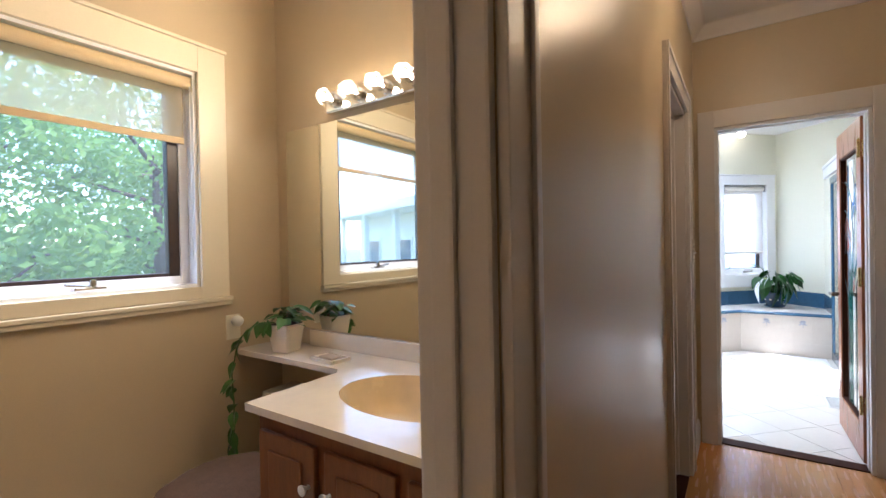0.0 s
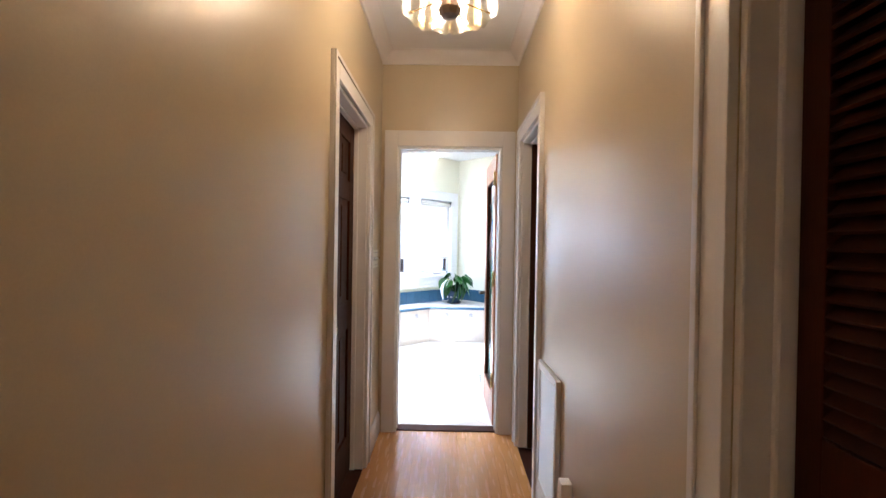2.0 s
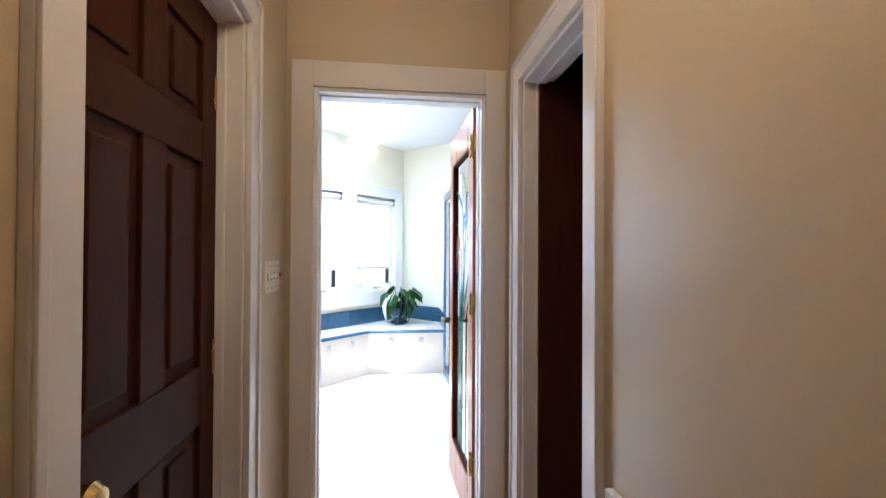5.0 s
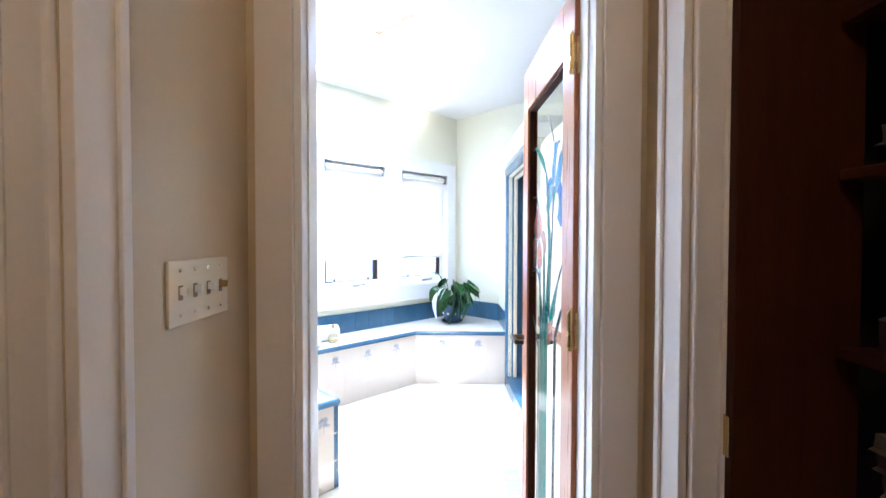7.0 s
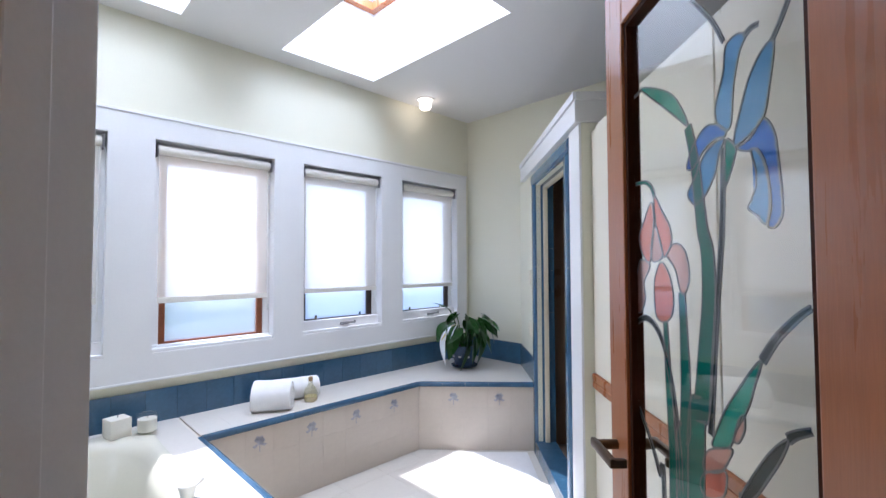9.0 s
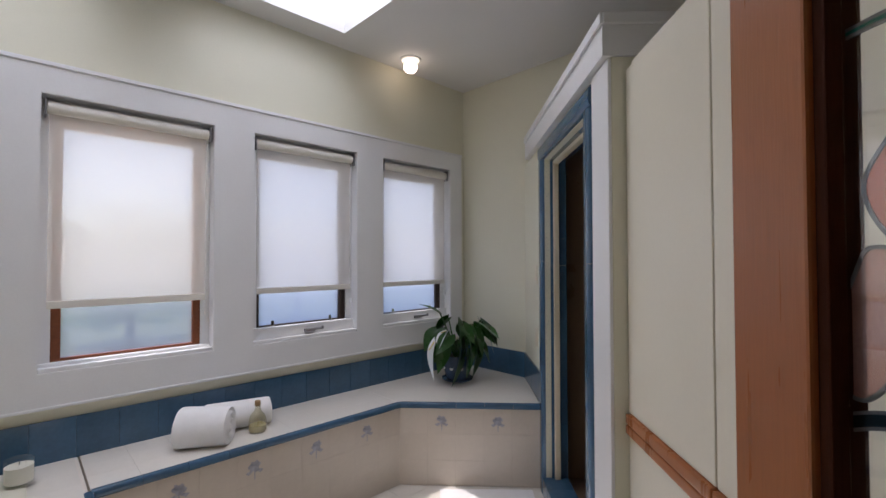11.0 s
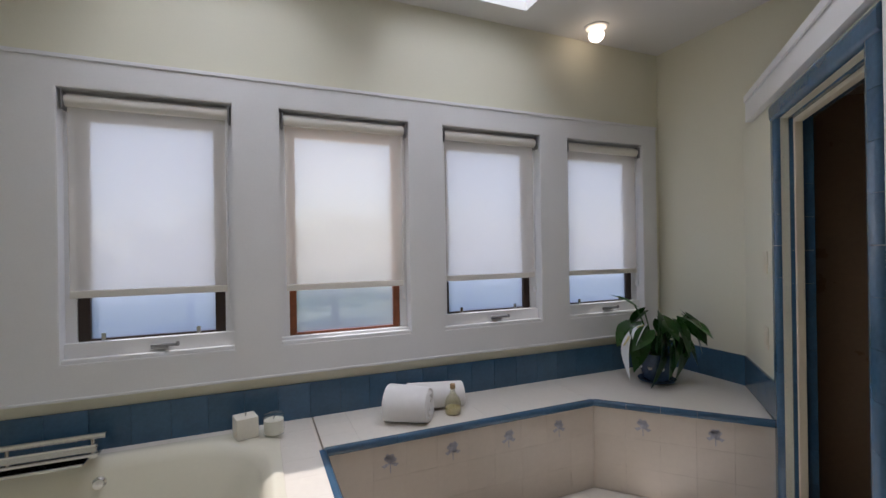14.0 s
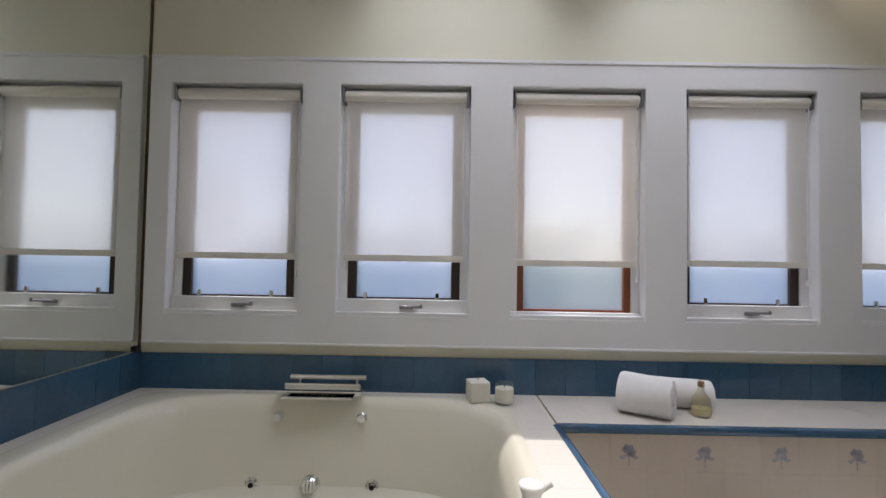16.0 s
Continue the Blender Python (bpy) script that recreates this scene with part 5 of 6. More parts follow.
VT = 0.85
vcab = thing("vanity_cabinet", "dark oak vanity cabinet with raised-panel doors", "cabinet", HALL)
vy = 1.125
part("carcass", boxes((-1.355, -1.335, vy + 0.02, VU - 0.002, 0.10, VT - 0.025), (-0.52, -0.50, vy + 0.02, VU - 0.002, 0.10, VT - 0.025), (-1.355, -0.50, vy, vy + 0.02, 0.10, VT - 0.025), (-1.335, -0.52, vy + 0.02, VU - 0.002, 0.10, 0.12)), VANWOOD, vcab)
part("toe_kick", boxes((-1.345, -0.50, vy + 0.07, VU - 0.002, 0.0, 0.10)), DARKWOOD, vcab)
for k, (a, b) in enumerate(((-1.335, -1.085), (-1.045, -0.795), (-0.76, -0.52))):
    d = part("door", boxes((a, b, vy - 0.018, vy, 0.14, VT - 0.075), bevel=0.005), VANWOOD, vcab)
    part("panel", boxes((a + 0.05, b - 0.05, vy - 0.024, vy - 0.018, 0.19, VT - 0.125), bevel=0.005), VANWOOD, d)
    part("knob", lathe([(0.006, 0), (0.006, 0.012), (0.014, 0.02), (0.015, 0.026), (0.001, 0.032)], 18, ((b - 0.022) if k != 1 else a + 0.022, vy - 0.018, VT - 0.185), "Y"), WHITEPL, d, "white porcelain knob", True)
top = thing("countertop", "cream cultured-marble banjo top with moulded oval sink", "countertop", HALL)
ox, oy, rx, ry = -0.97, 1.42, 0.28, 0.195
out = [(-1.385, 1.095), (-0.492, 1.095), (-0.492, VU - 0.001), (VW + 0.001, VU - 0.001), (VW + 0.001, 1.505), (-1.42, 1.505), (-1.385, 1.47)]
bm = bmesh.new()
n = 56
hole = [bm.verts.new((ox + rx * math.cos(2 * math.pi * i / n), oy + ry * math.sin(2 * math.pi * i / n), VT)) for i in range(n)]
rim = [bm.verts.new((x, y, VT)) for x, y in out]
he = [bm.edges.new((hole[i], hole[(i + 1) % n])) for i in range(n)]
re = [bm.edges.new((rim[i], rim[(i + 1) % len(rim)])) for i in range(len(rim))]
bmesh.ops.triangle_fill(bm, edges=he + re, use_beauty=True)
low = [bm.verts.new((x, y, VT - 0.024)) for x, y in out]
for i in range(len(rim)):
    j = (i + 1) % len(rim)
    bm.faces.new((rim[i], rim[j], low[j], low[i]))
bmesh.ops.recalc_face_normals(bm, faces=bm.faces)
part("slab", bm, GRANITE, top)
bm = bmesh.new()
rings = []
for s, z in ((1.0, VT), (0.985, VT - 0.006), (0.93, VT - 0.03), (0.84, VT - 0.08), (0.66, VT - 0.125), (0.40, VT - 0.145), (0.12, VT - 0.15)):
    rings.append([bm.verts.new((ox + rx * s * (1 + 0.012 * math.cos(11 * 2 * math.pi * i / n) * (s > 0.8)) * math.cos(2 * math.pi * i / n), oy + ry * s * (1 + 0.012 * math.cos(11 * 2 * math.pi * i / n) * (0.8 < s < 1)) * math.sin(2 * math.pi * i / n), z)) for i in range(n)])
for p, q in zip(rings, rings[1:]):
    for i in range(n):
        bm.faces.new((p[i], p[(i + 1) % n], q[(i + 1) % n], q[i]))
bm.faces.new(rings[-1])
bmesh.ops.recalc_face_normals(bm, faces=bm.faces)
bmesh.ops.reverse_faces(bm, faces=bm.faces)
part("bowl", bm, mat("sink_marble", (0.80, 0.64, 0.40), 0.25, var=0.05, scale=7, fine=30), top, "tan shell-moulded bowl", True)
part("backsplash", boxes((VW + 0.25, -0.492, VU - 0.022, VU - 0.001, VT, VT + 0.075), bevel=0.003), GRANITE, top)
vm = thing("vanity_mirror", "large frameless mirror above the vanity", "mirror", HALL)
part("mirror_glass", boxes((-2.03, -0.492, VU - 0.007, VU - 0.001, VT + 0.08, 1.91)), MIRROR, vm)
lb = thing("vanity_light", "chrome light bar with round clear lit bulbs", "wall lamp", HALL)
part("bar", boxes((-1.69, -0.80, VU - 0.045, VU - 0.001, 1.935, 2.03), bevel=0.008), CHROME, lb)
for i in range(6):
    x = -1.625 + i * 0.15
    s = part("socket", lathe([(0.030, 0), (0.030, 0.010), (0.022, 0.018), (0.022, 0.03)], 18, (x, VU - 0.045, 1.982), "Y"), CHROME, lb, "", True)
    part("bulb", lathe([(0.014, 0.028), (0.020, 0.036), (0.034, 0.050), (0.038, 0.070), (0.031, 0.091), (0.016, 0.102), (0.001, 0.106)], 20, (x, VU - 0.045, 1.982), "Y"), CLEAR, s, "clear glass globe bulb", True)
    part("filament", lathe([(0.004, 0.030), (0.006, 0.050), (0.014, 0.060), (0.016, 0.070), (0.010, 0.080), (0.001, 0.083)], 12, (x, VU - 0.045, 1.982), "Y"), BULB, s, "glowing filament", True)
nl = thing("night_light", "ivory wall plate with a plug-in night light", "night light", HALL)
part("plate", boxes((VW, VW + 0.006, 1.455, 1.525, 0.90, 1.015), bevel=0.002), PLASTIC, nl)
part("lamp_body", lathe([(0.022, 0), (0.026, 0.012), (0.024, 0.03), (0.012, 0.045), (0.001, 0.048)], 18, (VW + 0.006, 1.50, 0.985), "X"), WHITEPL, nl, "white plug-in lamp", True)
pp = thing("potted_pothos", "trailing pothos in a square cream pot", "plant", HALL @ pose(-1.86, 1.60, VT, 0, 0, 12))
bm = boxes((-0.06, 0.06, -0.06, 0.06, 0, 0.125))
for v in bm.verts:
    if v.co.z < 0.06:
        v.co.x *= 0.74
        v.co.y *= 0.74
bmesh.ops.bevel(bm, geom=list(bm.edges), offset=0.005, segments=2, affect="EDGES")
part("pot", bm, GRANITE, pp, "cream ceramic pot", True)
part("soil", boxes((-0.052, 0.052, -0.052, 0.052, 0.123, 0.1275)), SOIL, pp)
rng = random.Random(11)
sm = mesh_of(leaf_bm(0.062, 0.05, 0.5, 0.2, 6), LEAF, "leaf")
for i in range(26):
    a = rng.uniform(0, 2 * math.pi)
    r = rng.uniform(0.01, 0.075)
    share("leaf", sm, pp, pose(r * math.cos(a), r * math.sin(a), 0.135 + rng.uniform(0, 0.065), rng.uniform(-25, 25), rng.uniform(-30, 25), math.degrees(a)))
vine = [(-0.03, -0.04, 0.135), (-0.08, -0.10, 0.14), (-0.12, -0.14, 0.09), (-0.14, -0.16, 0.02), (-0.155, -0.17, -0.08), (-0.14, -0.175, -0.22), (-0.15, -0.18, -0.36), (-0.14, -0.175, -0.50)]
part("vine", joined(*[rod(p, q, 0.0028, 7) for p, q in zip(vine, vine[1:])]), LEAF, pp, "trailing stem")
for i in range(26):
    t = rng.uniform(0.05, 0.99) * (len(vine) - 1)
    k = int(t)
    p = Vector(vine[k]).lerp(Vector(vine[min(k + 1, len(vine) - 1)]), t - k)
    share("leaf", sm, pp, Matrix.Translation(p) @ pose(0, 0, 0, rng.uniform(-40, 40), rng.uniform(10, 70), rng.uniform(150, 330)))
sd = thing("soap_dish", "small cream ceramic soap dish", "soap dish", HALL @ pose(-1.55, 1.585, VT, 0, 0, -6))
part("dish", joined(boxes((-0.075, 0.075, -0.05, 0.05, 0, 0.006), (-0.075, 0.075, -0.05, -0.038, 0.006, 0.016), (-0.075, 0.075, 0.038, 0.05, 0.006, 0.016), (-0.075, -0.062, -0.038, 0.038, 0.006, 0.016), (0.062, 0.075, -0.038, 0.038, 0.006, 0.016), bevel=0.003)), GRANITE, sd, "", True)
part("soap", boxes((-0.045, 0.045, -0.027, 0.027, 0.007, 0.018), bevel=0.005), mat("soap_bar", (0.45, 0.36, 0.26), 0.5), sd, "tan soap bar", True)
toi = thing("toilet", "toilet with a taupe plush lid cover under the shelf", "toilet", HALL)
part("tank", boxes((-1.99, -1.52, 1.55, 1.74, 0.36, 0.66), bevel=0.02), GRANITE, toi, "cream ceramic tank", True)
part("bowl", lathe([(0.11, 0.0), (0.13, 0.03), (0.10, 0.15), (0.14, 0.27), (0.18, 0.37), (0.18, 0.39), (0.001, 0.39)], 28, (-1.755, 1.22, 0)), GRANITE, toi, "cream ceramic bowl", True)
bm = lathe([(0.001, 0.392), (0.195, 0.392), (0.21, 0.41), (0.205, 0.44), (0.16, 0.465), (0.08, 0.475), (0.001, 0.478)], 36)
for v in bm.verts:
    v.co.y *= 1.2
    v.co += Vector((-1.755, 1.24, 0.008 * noise.noise(v.co * 22)))
part("lid_cover", bm, TAUPE, toi, "taupe plush lid cover", True)

# ---- outdoors ----
structure("ground", boxes((-600, 600, -600, 600, -1.25, -0.95)), LAWN, "lawn falling away below the windows", "ground")


def tree(x, y, h, r, seed, label="leafy green garden tree"):
    t = thing("tree", label, "tree", pose(x, y, -0.95), "garden trees")
    rng = random.Random(seed)
    bms = []
    top = Vector((rng.uniform(-0.2, 0.2), rng.uniform(-0.2, 0.2), h * 0.85))
    bms.append(rod((0, 0, 0), top * 0.5, 0.13, 10, 0.09))
    bms.append(rod(top * 0.5, top, 0.09, 10, 0.03))
    tips = []
    for i in range(14):
        base = top * rng.uniform(0.25, 0.95)
        a = rng.uniform(0, 2 * math.pi)
        tip = base + Vector((math.cos(a), math.sin(a), rng.uniform(0.1, 0.6))) * r * rng.uniform(0.5, 1.0)
        bms.append(rod(base, tip, 0.035, 7, 0.01))
        tips += [tip, base.lerp(tip, 0.6)]
    part("trunk", joined(*bms), BARK, t)
    verts, faces = [], []
    for c in tips:
        cr = r * rng.uniform(0.25, 0.45)
        for i in range(400):
            d = Vector((rng.gauss(0, 1), rng.gauss(0, 1), rng.gauss(0, 0.8))).normalized() * cr * rng.uniform(0.3, 1.0) ** 0.5
            p = c + d
            s = rng.uniform(0.03, 0.065)
            u = Vector((rng.gauss(0, 1), rng.gauss(0, 1), rng.gauss(0, 0.6))).normalized()
            w = u.orthogonal().normalized()
            b = len(verts)
            verts += [p - u * s, p + w * s * 0.5, p + u * s, p - w * s * 0.5 + Vector((0, 0, 0.01))]
            faces.append((b, b + 1, b + 2, b + 3))
    me = bpy.data.meshes.new("crown")
    me.from_pydata([tuple(v) for v in verts], [], faces)
    me.materials.append(LEAF_OUT)
    cr = new("crown", me)
    cr.parent = t
    return t


H2 = lambda v, u: ((u + v) * math.sqrt(0.5), (u - v) * math.sqrt(0.5))
for k, (v, u, h, r) in enumerate([(-6.2, 0.9, 4.6, 1.7), (-6.6, 3.2, 4.2, 1.6), (-7.4, -1.0, 4.6, 1.8), (-9.0, 4.6, 5.4, 2.2), (-9.0, 1.6, 5.0, 2.0)]):
    x, y = H2(v, u)
    tree(x, y, h, r, 20 + k)
for k, (x, y, h, r) in enumerate([(1.0, 19.0, 3.6, 1.9), (5.2, 17.0, 2.6, 1.5), (10.5, 18.5, 3.4, 1.9), (15, 20, 3.6, 2.0), (-3.5, 21.0, 3.6, 2.0), (8, 26, 5.2, 2.8), (22, 27, 5.0, 2.8)]):
    tree(x, y, h, r, 50 + k, "leafy green tree beyond the lawn")
# neighbouring white building, seen in the vanity mirror
nb = thing("garden_house", "low white house with a porch and dark windows", "house", HALL @ pose(-7.2, -5.6, -0.95, 0, 0, 24))
WHITE = mat("white_siding", (0.78, 0.78, 0.78), 0.6, var=0.05, scale=3, bump=0.05)
part("wall", boxes((-3, 3, -2, 0, 0, 3.1)), WHITE, nb)
part("roof", prism([(-3.4, -2.3), (3.4, -2.3), (3.4, 0.9), (-3.4, 0.9)], 3.1, 3.3), WHITE, nb)
for x in (-2.6, -0.9, 0.9, 2.6):
    part("porch_post", boxes((x - 0.07, x + 0.07, 0.6, 0.74, 0, 3.1), bevel=0.01), WHITE, nb)
for x in (-1.9, 0, 1.9):
    w = part("window", boxes((x - 0.45, x + 0.45, -0.002, 0.03, 1.5, 2.5)), WHITE, nb)
    part("pane", boxes((x - 0.38, x + 0.38, 0.03, 0.04, 1.57, 2.43)), mat("dark_window", (0.10, 0.13, 0.18), 0.1), w)

# ---- pieces: boards and tiles ----
# oak boards along the hall
ho = bpy.data.objects["floor_hall"]
rng = random.Random(5)
bw = 0.057
lengths = {}
x = HL - 0.001
row = 0
while x < HR - 0.005:
    w = min(bw, HR - x)
    y = -0.8 - rng.uniform(0, 0.6)
    while y < 3.69:
        ln = rng.choice((0.6, 0.8, 1.0, 1.2))
        y1 = min(y + ln, 3.69)
        y0 = max(y, -0.8)
        if y1 - y0 > 0.02:
            key = (round(w, 4), round(y1 - y0, 3))
            if key not in lengths:
                lengths[key] = mesh_of(boxes((0.0002, key[0] - 0.0002, 0.0002, key[1] - 0.0002, -0.012, 0.0)), OAK, "plank")
            share("plank", lengths[key], ho, pose(x, y0, 0))
        y += ln
    x += bw
    row += 1
# bathroom floor tiles
fb = bpy.data.objects["floor_bath"]
ts = 0.305
tile = mesh_of(boxes((0.001, ts - 0.0015, 0.001, ts - 0.0015, -0.0015, 0.0), bevel=0.0), TILE_W, "tile")
for i in range(15):
    for j in range(20):
        x, y = 1.18 + i * ts, -0.2 + j * ts
        if x + y + ts < 5.374 or x > 5.6 or y > 5.0:
            continue
        u, v = (x + y + ts) * 0.7071, (x - y) * 0.7071
        if v > 0.95 or (x < 2.87 and y > 3.85):
            continue
        share("tile", tile, fb, pose(x, y, 0))


def tile_line(parent, p, q, width, z0, z1, thick, material, name="tile", gap=0.0012):
    """Wall tiles from p to q in plan; they stand out to the right of the way."""
    p, q = Vector((*p, 0)), Vector((*q, 0))
    ln = (q - p).length
    n = max(1, round(ln / width))
    w = ln / n
    me = mesh_of(boxes((gap / 2, w - gap / 2, -thick, 0, z0 + gap / 2, z1 - gap / 2), bevel=0.0012 if gap > 0.0008 else 0.0), material, name)
    a = math.degrees(math.atan2(q.y - p.y, q.x - p.x))
    for i in range(n):
        m = Matrix.Translation(p + (q - p) * i / n) @ pose(0, 0, 0, 0, 0, a)
        share(name, me, parent, m)


# blue backsplash
sp0, sp1 = DZ - 0.006, 0.660
strip = thing("blue_tile_strip", "row of blue glazed tiles above the bench", "tiles", None, "", "structure")
part("bed", boxes((WX0 + 0.002, WX1 - 0.002, WY - 0.004, WY - 0.0005, DZ - 0.006, 0.655)), GROUT_B, strip, "grey-blue grout")
tile_line(strip, (WX0 + 0.012, WY - 0.004), (WX1 - 0.012, WY - 0.004), 0.152, DZ - 0.004, 0.658, 0.009, TILE_BLUE)
tile_line(strip, (WX0, 4.22), (WX0, WY - 0.006), 0.152, DZ - 0.004, 0.664, 0.012, TILE_BLUE)
tile_line(strip, (WX1, WY - 0.014), (WX1, 4.63), 0.152, DZ - 0.004, 0.658, 0.012, TILE_BLUE)
pa, pb = H2(SV, 7.24), H2(SV, 6.67)
tile_line(strip, pa, pb, 0.152, DZ - 0.004, 0.658, 0.012, TILE_BLUE)

# bench and deck top tiles
me = {}


def top_tiles(parent, x0, x1, y0, y1, size):
    nx, ny = max(1, round((x1 - x0) / size)), max(1, round((y1 - y0) / size))
    w, h = (x1 - x0) / nx, (y1 - y0) / ny
    m = mesh_of(boxes((0.0003, w - 0.0003, 0.0003, h - 0.0003, -0.0015, 0.0)), TILE_W, "tile")
    for i in range(nx):
        for j in range(ny):
            share("tile", m, parent, pose(x0 + i * w, y0 + j * h, DZ))


top_tiles(bench, 3.182, 4.62, 4.835, 5.23, 0.152)
bm = prism([(4.622, 4.835), (5.195, 4.232), (5.606, 4.645), (5.606, 5.228), (4.622, 5.228)], DZ - 0.0015, DZ)
part("corner_top", bm, TILE_W, bench, "ivory tiled corner top")
top_tiles(deck, 3.012, 3.162, 3.845, 5.23, 0.152)
top_tiles(deck, 1.62, 3.012, 3.845, 3.90, 0.152)
top_tiles(deck, WX0 + 0.014, 3.012, 5.15, 5.23, 0.152)
top_tiles(deck, WX0 + 0.014, 1.28, 4.30, 5.15, 0.152)
# blue bullnose edging
for parent, p, q in ((deck, (1.62, 3.82), (3.182, 3.82)), (deck, (3.182, 3.82), (3.182, 4.815)), (bench, (3.182, 4.815), (4.62, 4.815)), (bench, (4.62, 4.815), (5.19, 4.21))):
    p, q = Vector((*p, 0)), Vector((*q, 0))
    n = round((q - p).length / 0.152)
    w = (q - p).length / n
    a = math.degrees(math.atan2(q.y - p.y, q.x - p.x))
    prof = [(0.022, 0.002), (0.014, 0.005), (0.004, 0.005), (-0.004, 0.002), (-0.009, -0.004), (-0.0115, -0.012), (-0.011, -0.021), (-0.008, -0.027), (0.002, -0.028), (0.002, -0.008), (0.022, -0.006)]
    bm = bmesh.new()
    ra = [bm.verts.new((0.0005, y, DZ + z)) for y, z in prof]
    rb = [bm.verts.new((w - 0.0005, y, DZ + z)) for y, z in prof]
    for i in range(len(prof)):
        j = (i + 1) % len(prof)
        bm.faces.new((ra[i], ra[j], rb[j], rb[i]))
    bm.faces.new(ra)
    bm.faces.new(rb)
    bmesh.ops.recalc_face_normals(bm, faces=bm.faces)
    m = mesh_of(bm, TILE_BLUE, "edge_tile")
    for i in range(n):
        share("edge_tile", m, parent, Matrix.Translation(p + (q - p) * i / n) @ pose(0, 0, 0, 0, 0, a))
# face tiles with flower motifs
FLOWER = mat("grey_blue_glaze", (0.36, 0.36, 0.41), 0.3, var=0.4, scale=40)
rng = random.Random(2)


def flower_bm(seed):
    """A small painted spray: petals, two leaves and a stalk, as a thin raised glaze."""
    rng = random.Random(seed)
    bms = []
    for i in range(6):
        a = radians(60 * i + rng.uniform(-15, 15))
        l, w = rng.uniform(0.016, 0.027), rng.uniform(0.008, 0.013)
        bm = bmesh.new()
        o = [(0, 0), (l * 0.5, w), (l, w * 0.3), (l * 0.9, -w * 0.5), (l * 0.4, -w)]
        c, s = math.cos(a), math.sin(a)
        bm.faces.new([bm.verts.new((x * c - y * s, 0, x * s + y * c)) for x, y in o])
        bms.append(bm)
    for sx in (-1, 1):
        bm = bmesh.new()
        bm.faces.new([bm.verts.new(p) for p in ((0, 0, -0.016), (sx * 0.022, 0, -0.030), (sx * 0.034, 0, -0.020), (sx * 0.016, 0, -0.014))])
        bms.append(bm)
    bm = bmesh.new()
    bm.faces.new([bm.verts.new(p) for p in ((-0.002, 0, -0.01), (0.002, 0, -0.01), (0.003, 0, -0.05), (-0.001, 0, -0.05))])
    bms.append(bm)
    return joined(*bms)


flowers = [mesh_of(flower_bm(k), FLOWER, "flower_motif") for k in range(3)]
for parent, p, q, lead, which in ((deck, (1.62, 3.8275), (3.17, 3.8275), 0.0, (1, 3, 5, 7, 9)), (deck, (3.1745, 3.84), (3.1745, 4.815), 0.0, (1, 3, 5)), (bench, (3.19, 4.8225), (4.618, 4.8225), 0.047, (1, 3, 5, 7)), (bench, (4.625, 4.820), (5.19, 4.222), 0.0, (1, 3))):
    way = (Vector(q) - Vector(p)).normalized()
    s = Vector(p) + way * lead
    rows = ((0.003, 0.150), (0.150, 0.302), (0.302, DZ - 0.027))
    for z0, z1 in rows:
        if lead:
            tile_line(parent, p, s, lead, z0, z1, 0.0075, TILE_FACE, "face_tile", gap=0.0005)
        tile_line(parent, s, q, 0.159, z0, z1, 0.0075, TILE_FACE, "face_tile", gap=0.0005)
    n = max(1, round((Vector(q) - s).length / 0.159))
    a = math.degrees(math.atan2(way.y, way.x))
    for i in which:
        c = s + (Vector(q) - s) * (i + 0.5) / n
        share("flower_motif", flowers[i % 3], parent, pose(c.x, c.y, 0, 0, 0, a) @ pose(0, -0.0085, 0.385) @ Matrix.Diagonal((1.2, 1, 1.25, 1)))
# blue corner post at the deck's end
post = mesh_of(boxes((-0.012, 0.02, -0.012, 0.02, 0.001, 0.149), bevel=0.003), TILE_BLUE, "post_tile")
for i in range(3):
    share("post_tile", post, deck, pose(3.162, 3.832, 0.003 + i * 0.15))
# blue tile frame of the shower doorway (hall axes)
sf = thing("shower_tile_frame", "blue glazed tile frame round the shower doorway", "tiles", HALL, "", "structure")
round_prof = [(0.028, 0.0), (-0.006, 0.0), (-0.014, 0.004), (-0.020, 0.012), (-0.022, 0.024), (-0.022, 0.061), (-0.020, 0.073), (-0.014, 0.081), (-0.006, 0.085), (0.028, 0.085)]


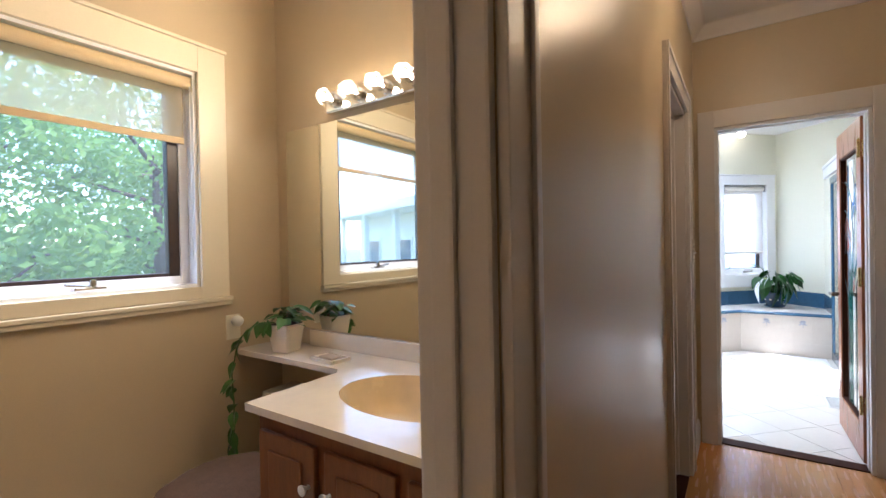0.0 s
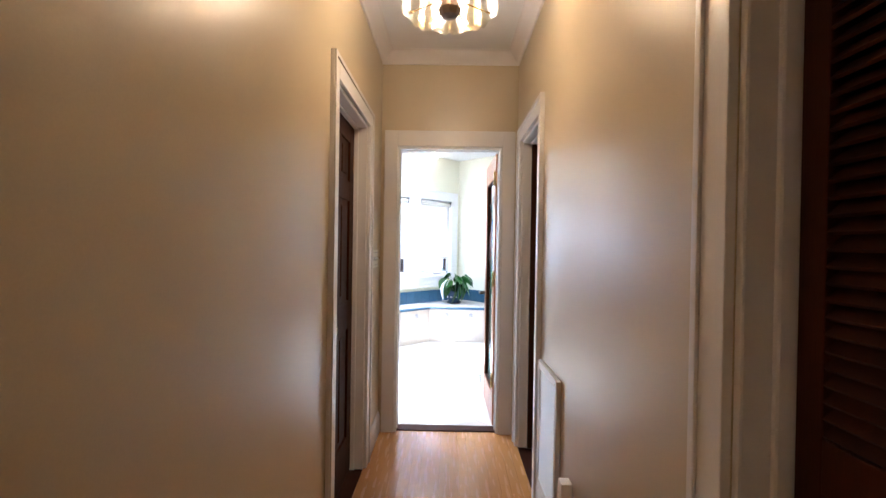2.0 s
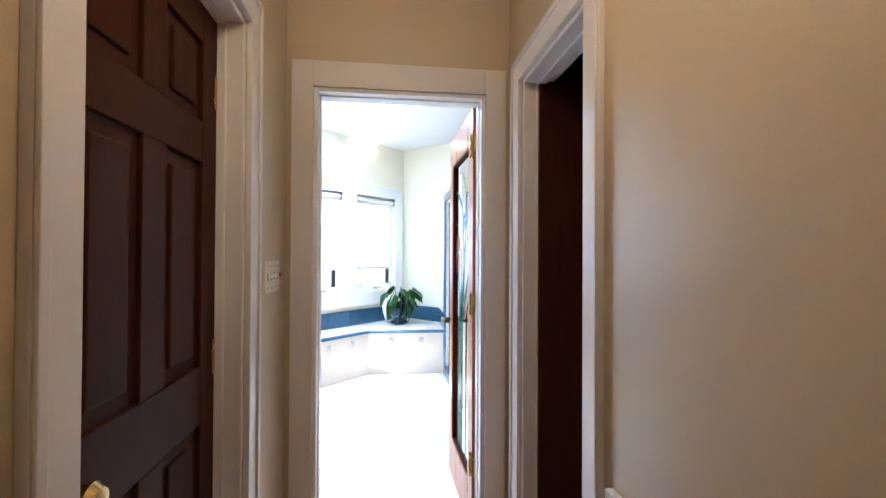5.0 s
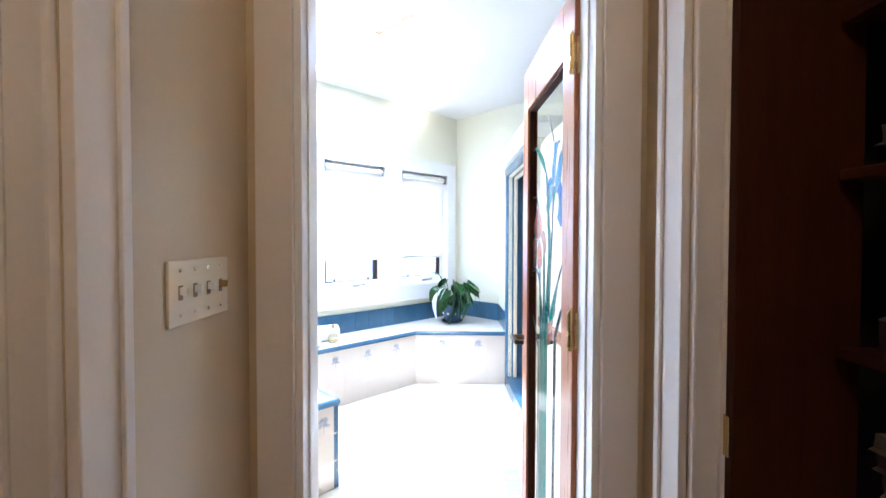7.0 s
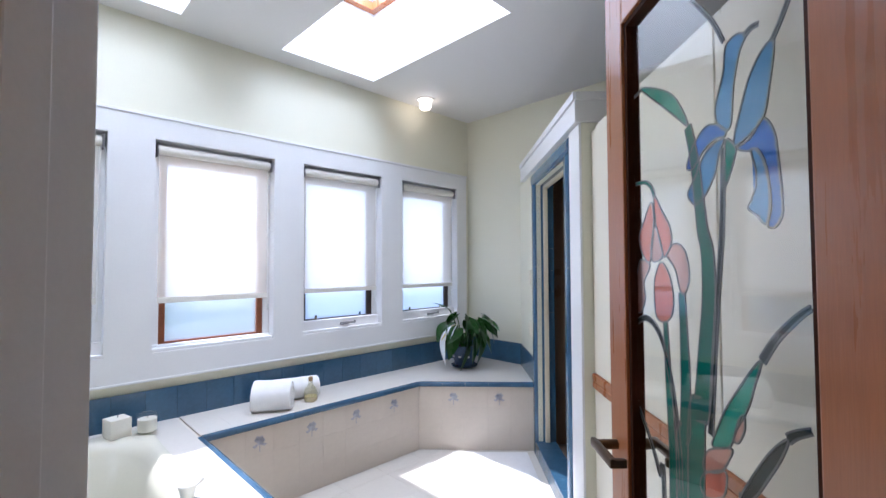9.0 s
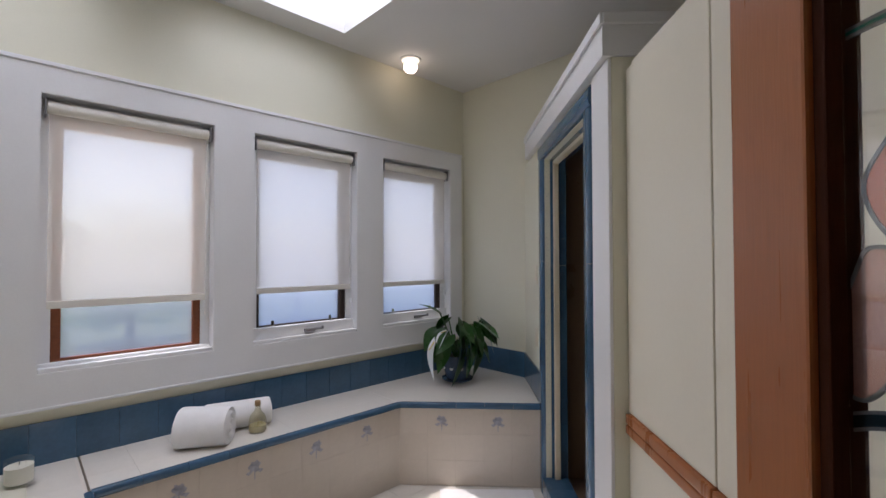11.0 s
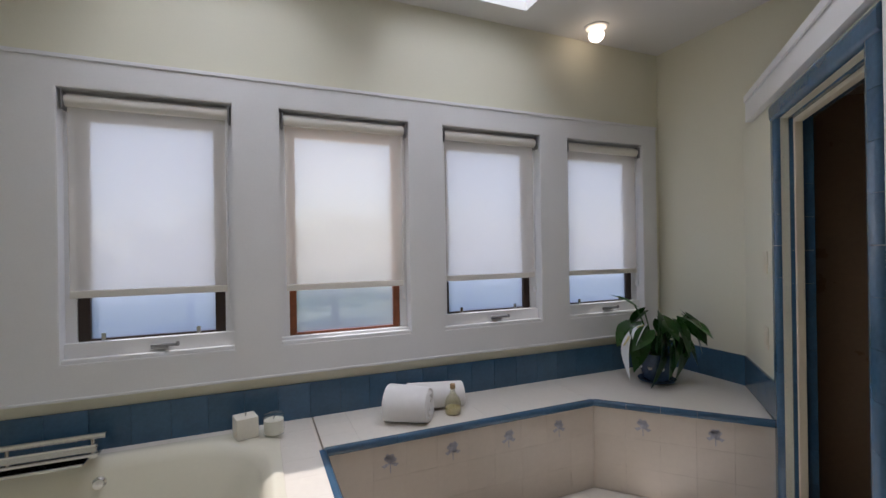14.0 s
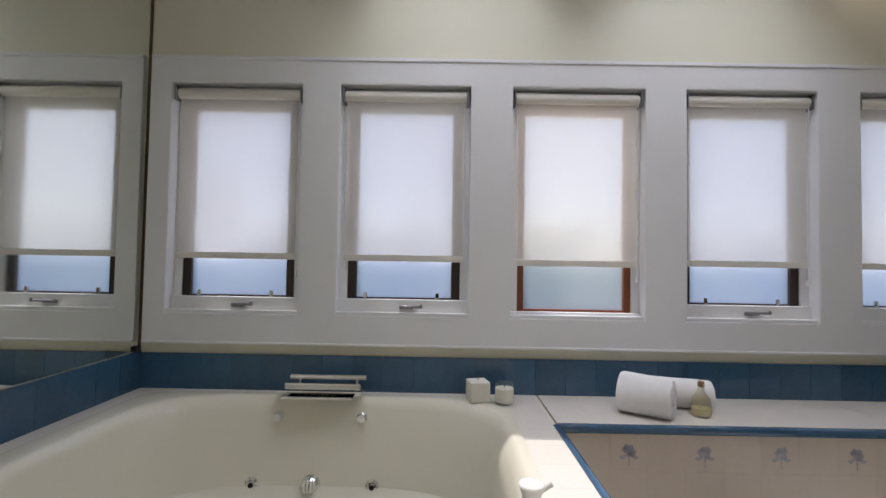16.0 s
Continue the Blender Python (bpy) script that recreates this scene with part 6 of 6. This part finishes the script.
def frame_tile(length, upright):
    """A tile of the rounded frame, upright or lying."""
    bm = bmesh.new()
    ra = [bm.verts.new((x, y, 0.0006) if upright else (x, 0.0006, y)) for x, y in round_prof]
    rb = [bm.verts.new((x, y, length - 0.0006) if upright else (x, length - 0.0006, y)) for x, y in round_prof]
    n = len(ra)
    for i in range(n):
        bm.faces.new((ra[i], ra[(i + 1) % n], rb[(i + 1) % n], rb[i]))
    bm.faces.new(ra)
    bm.faces.new(rb)
    bmesh.ops.recalc_face_normals(bm, faces=bm.faces)
    me = mesh_of(bm, TILE_BLUE, "frame_tile")
    for p in me.polygons:
        p.use_smooth = len(p.vertices) == 4
    me.set_sharp_from_angle(angle=radians(38))
    return me


jam, hd = frame_tile(0.1458, True), frame_tile(0.1625, False)
for i in range(13):
    z = 0.002 + i * 0.1458
    share("frame_tile", jam, sf, pose(SV, SU0 - 0.085, z))
    share("frame_tile", jam, sf, pose(SV, SU1, z))
for i in range(6):
    share("frame_tile", hd, sf, pose(SV, SU0 - 0.085 + i * 0.1625, 1.898))
ret = mesh_of(boxes((0.001, 0.149, -0.010, 0.0, 0.0004, 0.1486)), TILE_BLUE, "return_tile")
for i in range(12):
    share("return_tile", ret, sf, pose(SV + 0.030, SU1 + 0.0, 0.10 + i * 0.149) @ Matrix.Diagonal((0.6, 1, 1, 1)))
    share("return_tile", ret, sf, pose(SV + 0.030, SU0 + 0.010, 0.10 + i * 0.149) @ Matrix.Diagonal((0.6, 1, 1, 1)))
lint = mesh_of(boxes((0.0004, 0.0896, 0.0004, 0.1338, 1.885, 1.8945)), TILE_BLUE, "return_tile")
for i in range(6):
    share("return_tile", lint, sf, pose(SV + 0.030, SU0 + i * 0.1342, 0))
sill = mesh_of(boxes((-0.022, 0.12, 0.001, 0.1337, 0.088, 0.100), (-0.022, -0.010, 0.001, 0.1337, 0.002, 0.088), bevel=0.002), TILE_BLUE, "sill_tile")
for i in range(6):
    share("sill_tile", sill, sf, pose(SV, SU0 + i * 0.1342, 0))
foot = mesh_of(boxes((-0.024, 0.0, 0, 0.14, 0.001, 0.11), bevel=0.004), TILE_BLUE, "foot_tile")
share("foot_tile", foot, sf, pose(SV - 0.013, SU0 - 0.225, 0))
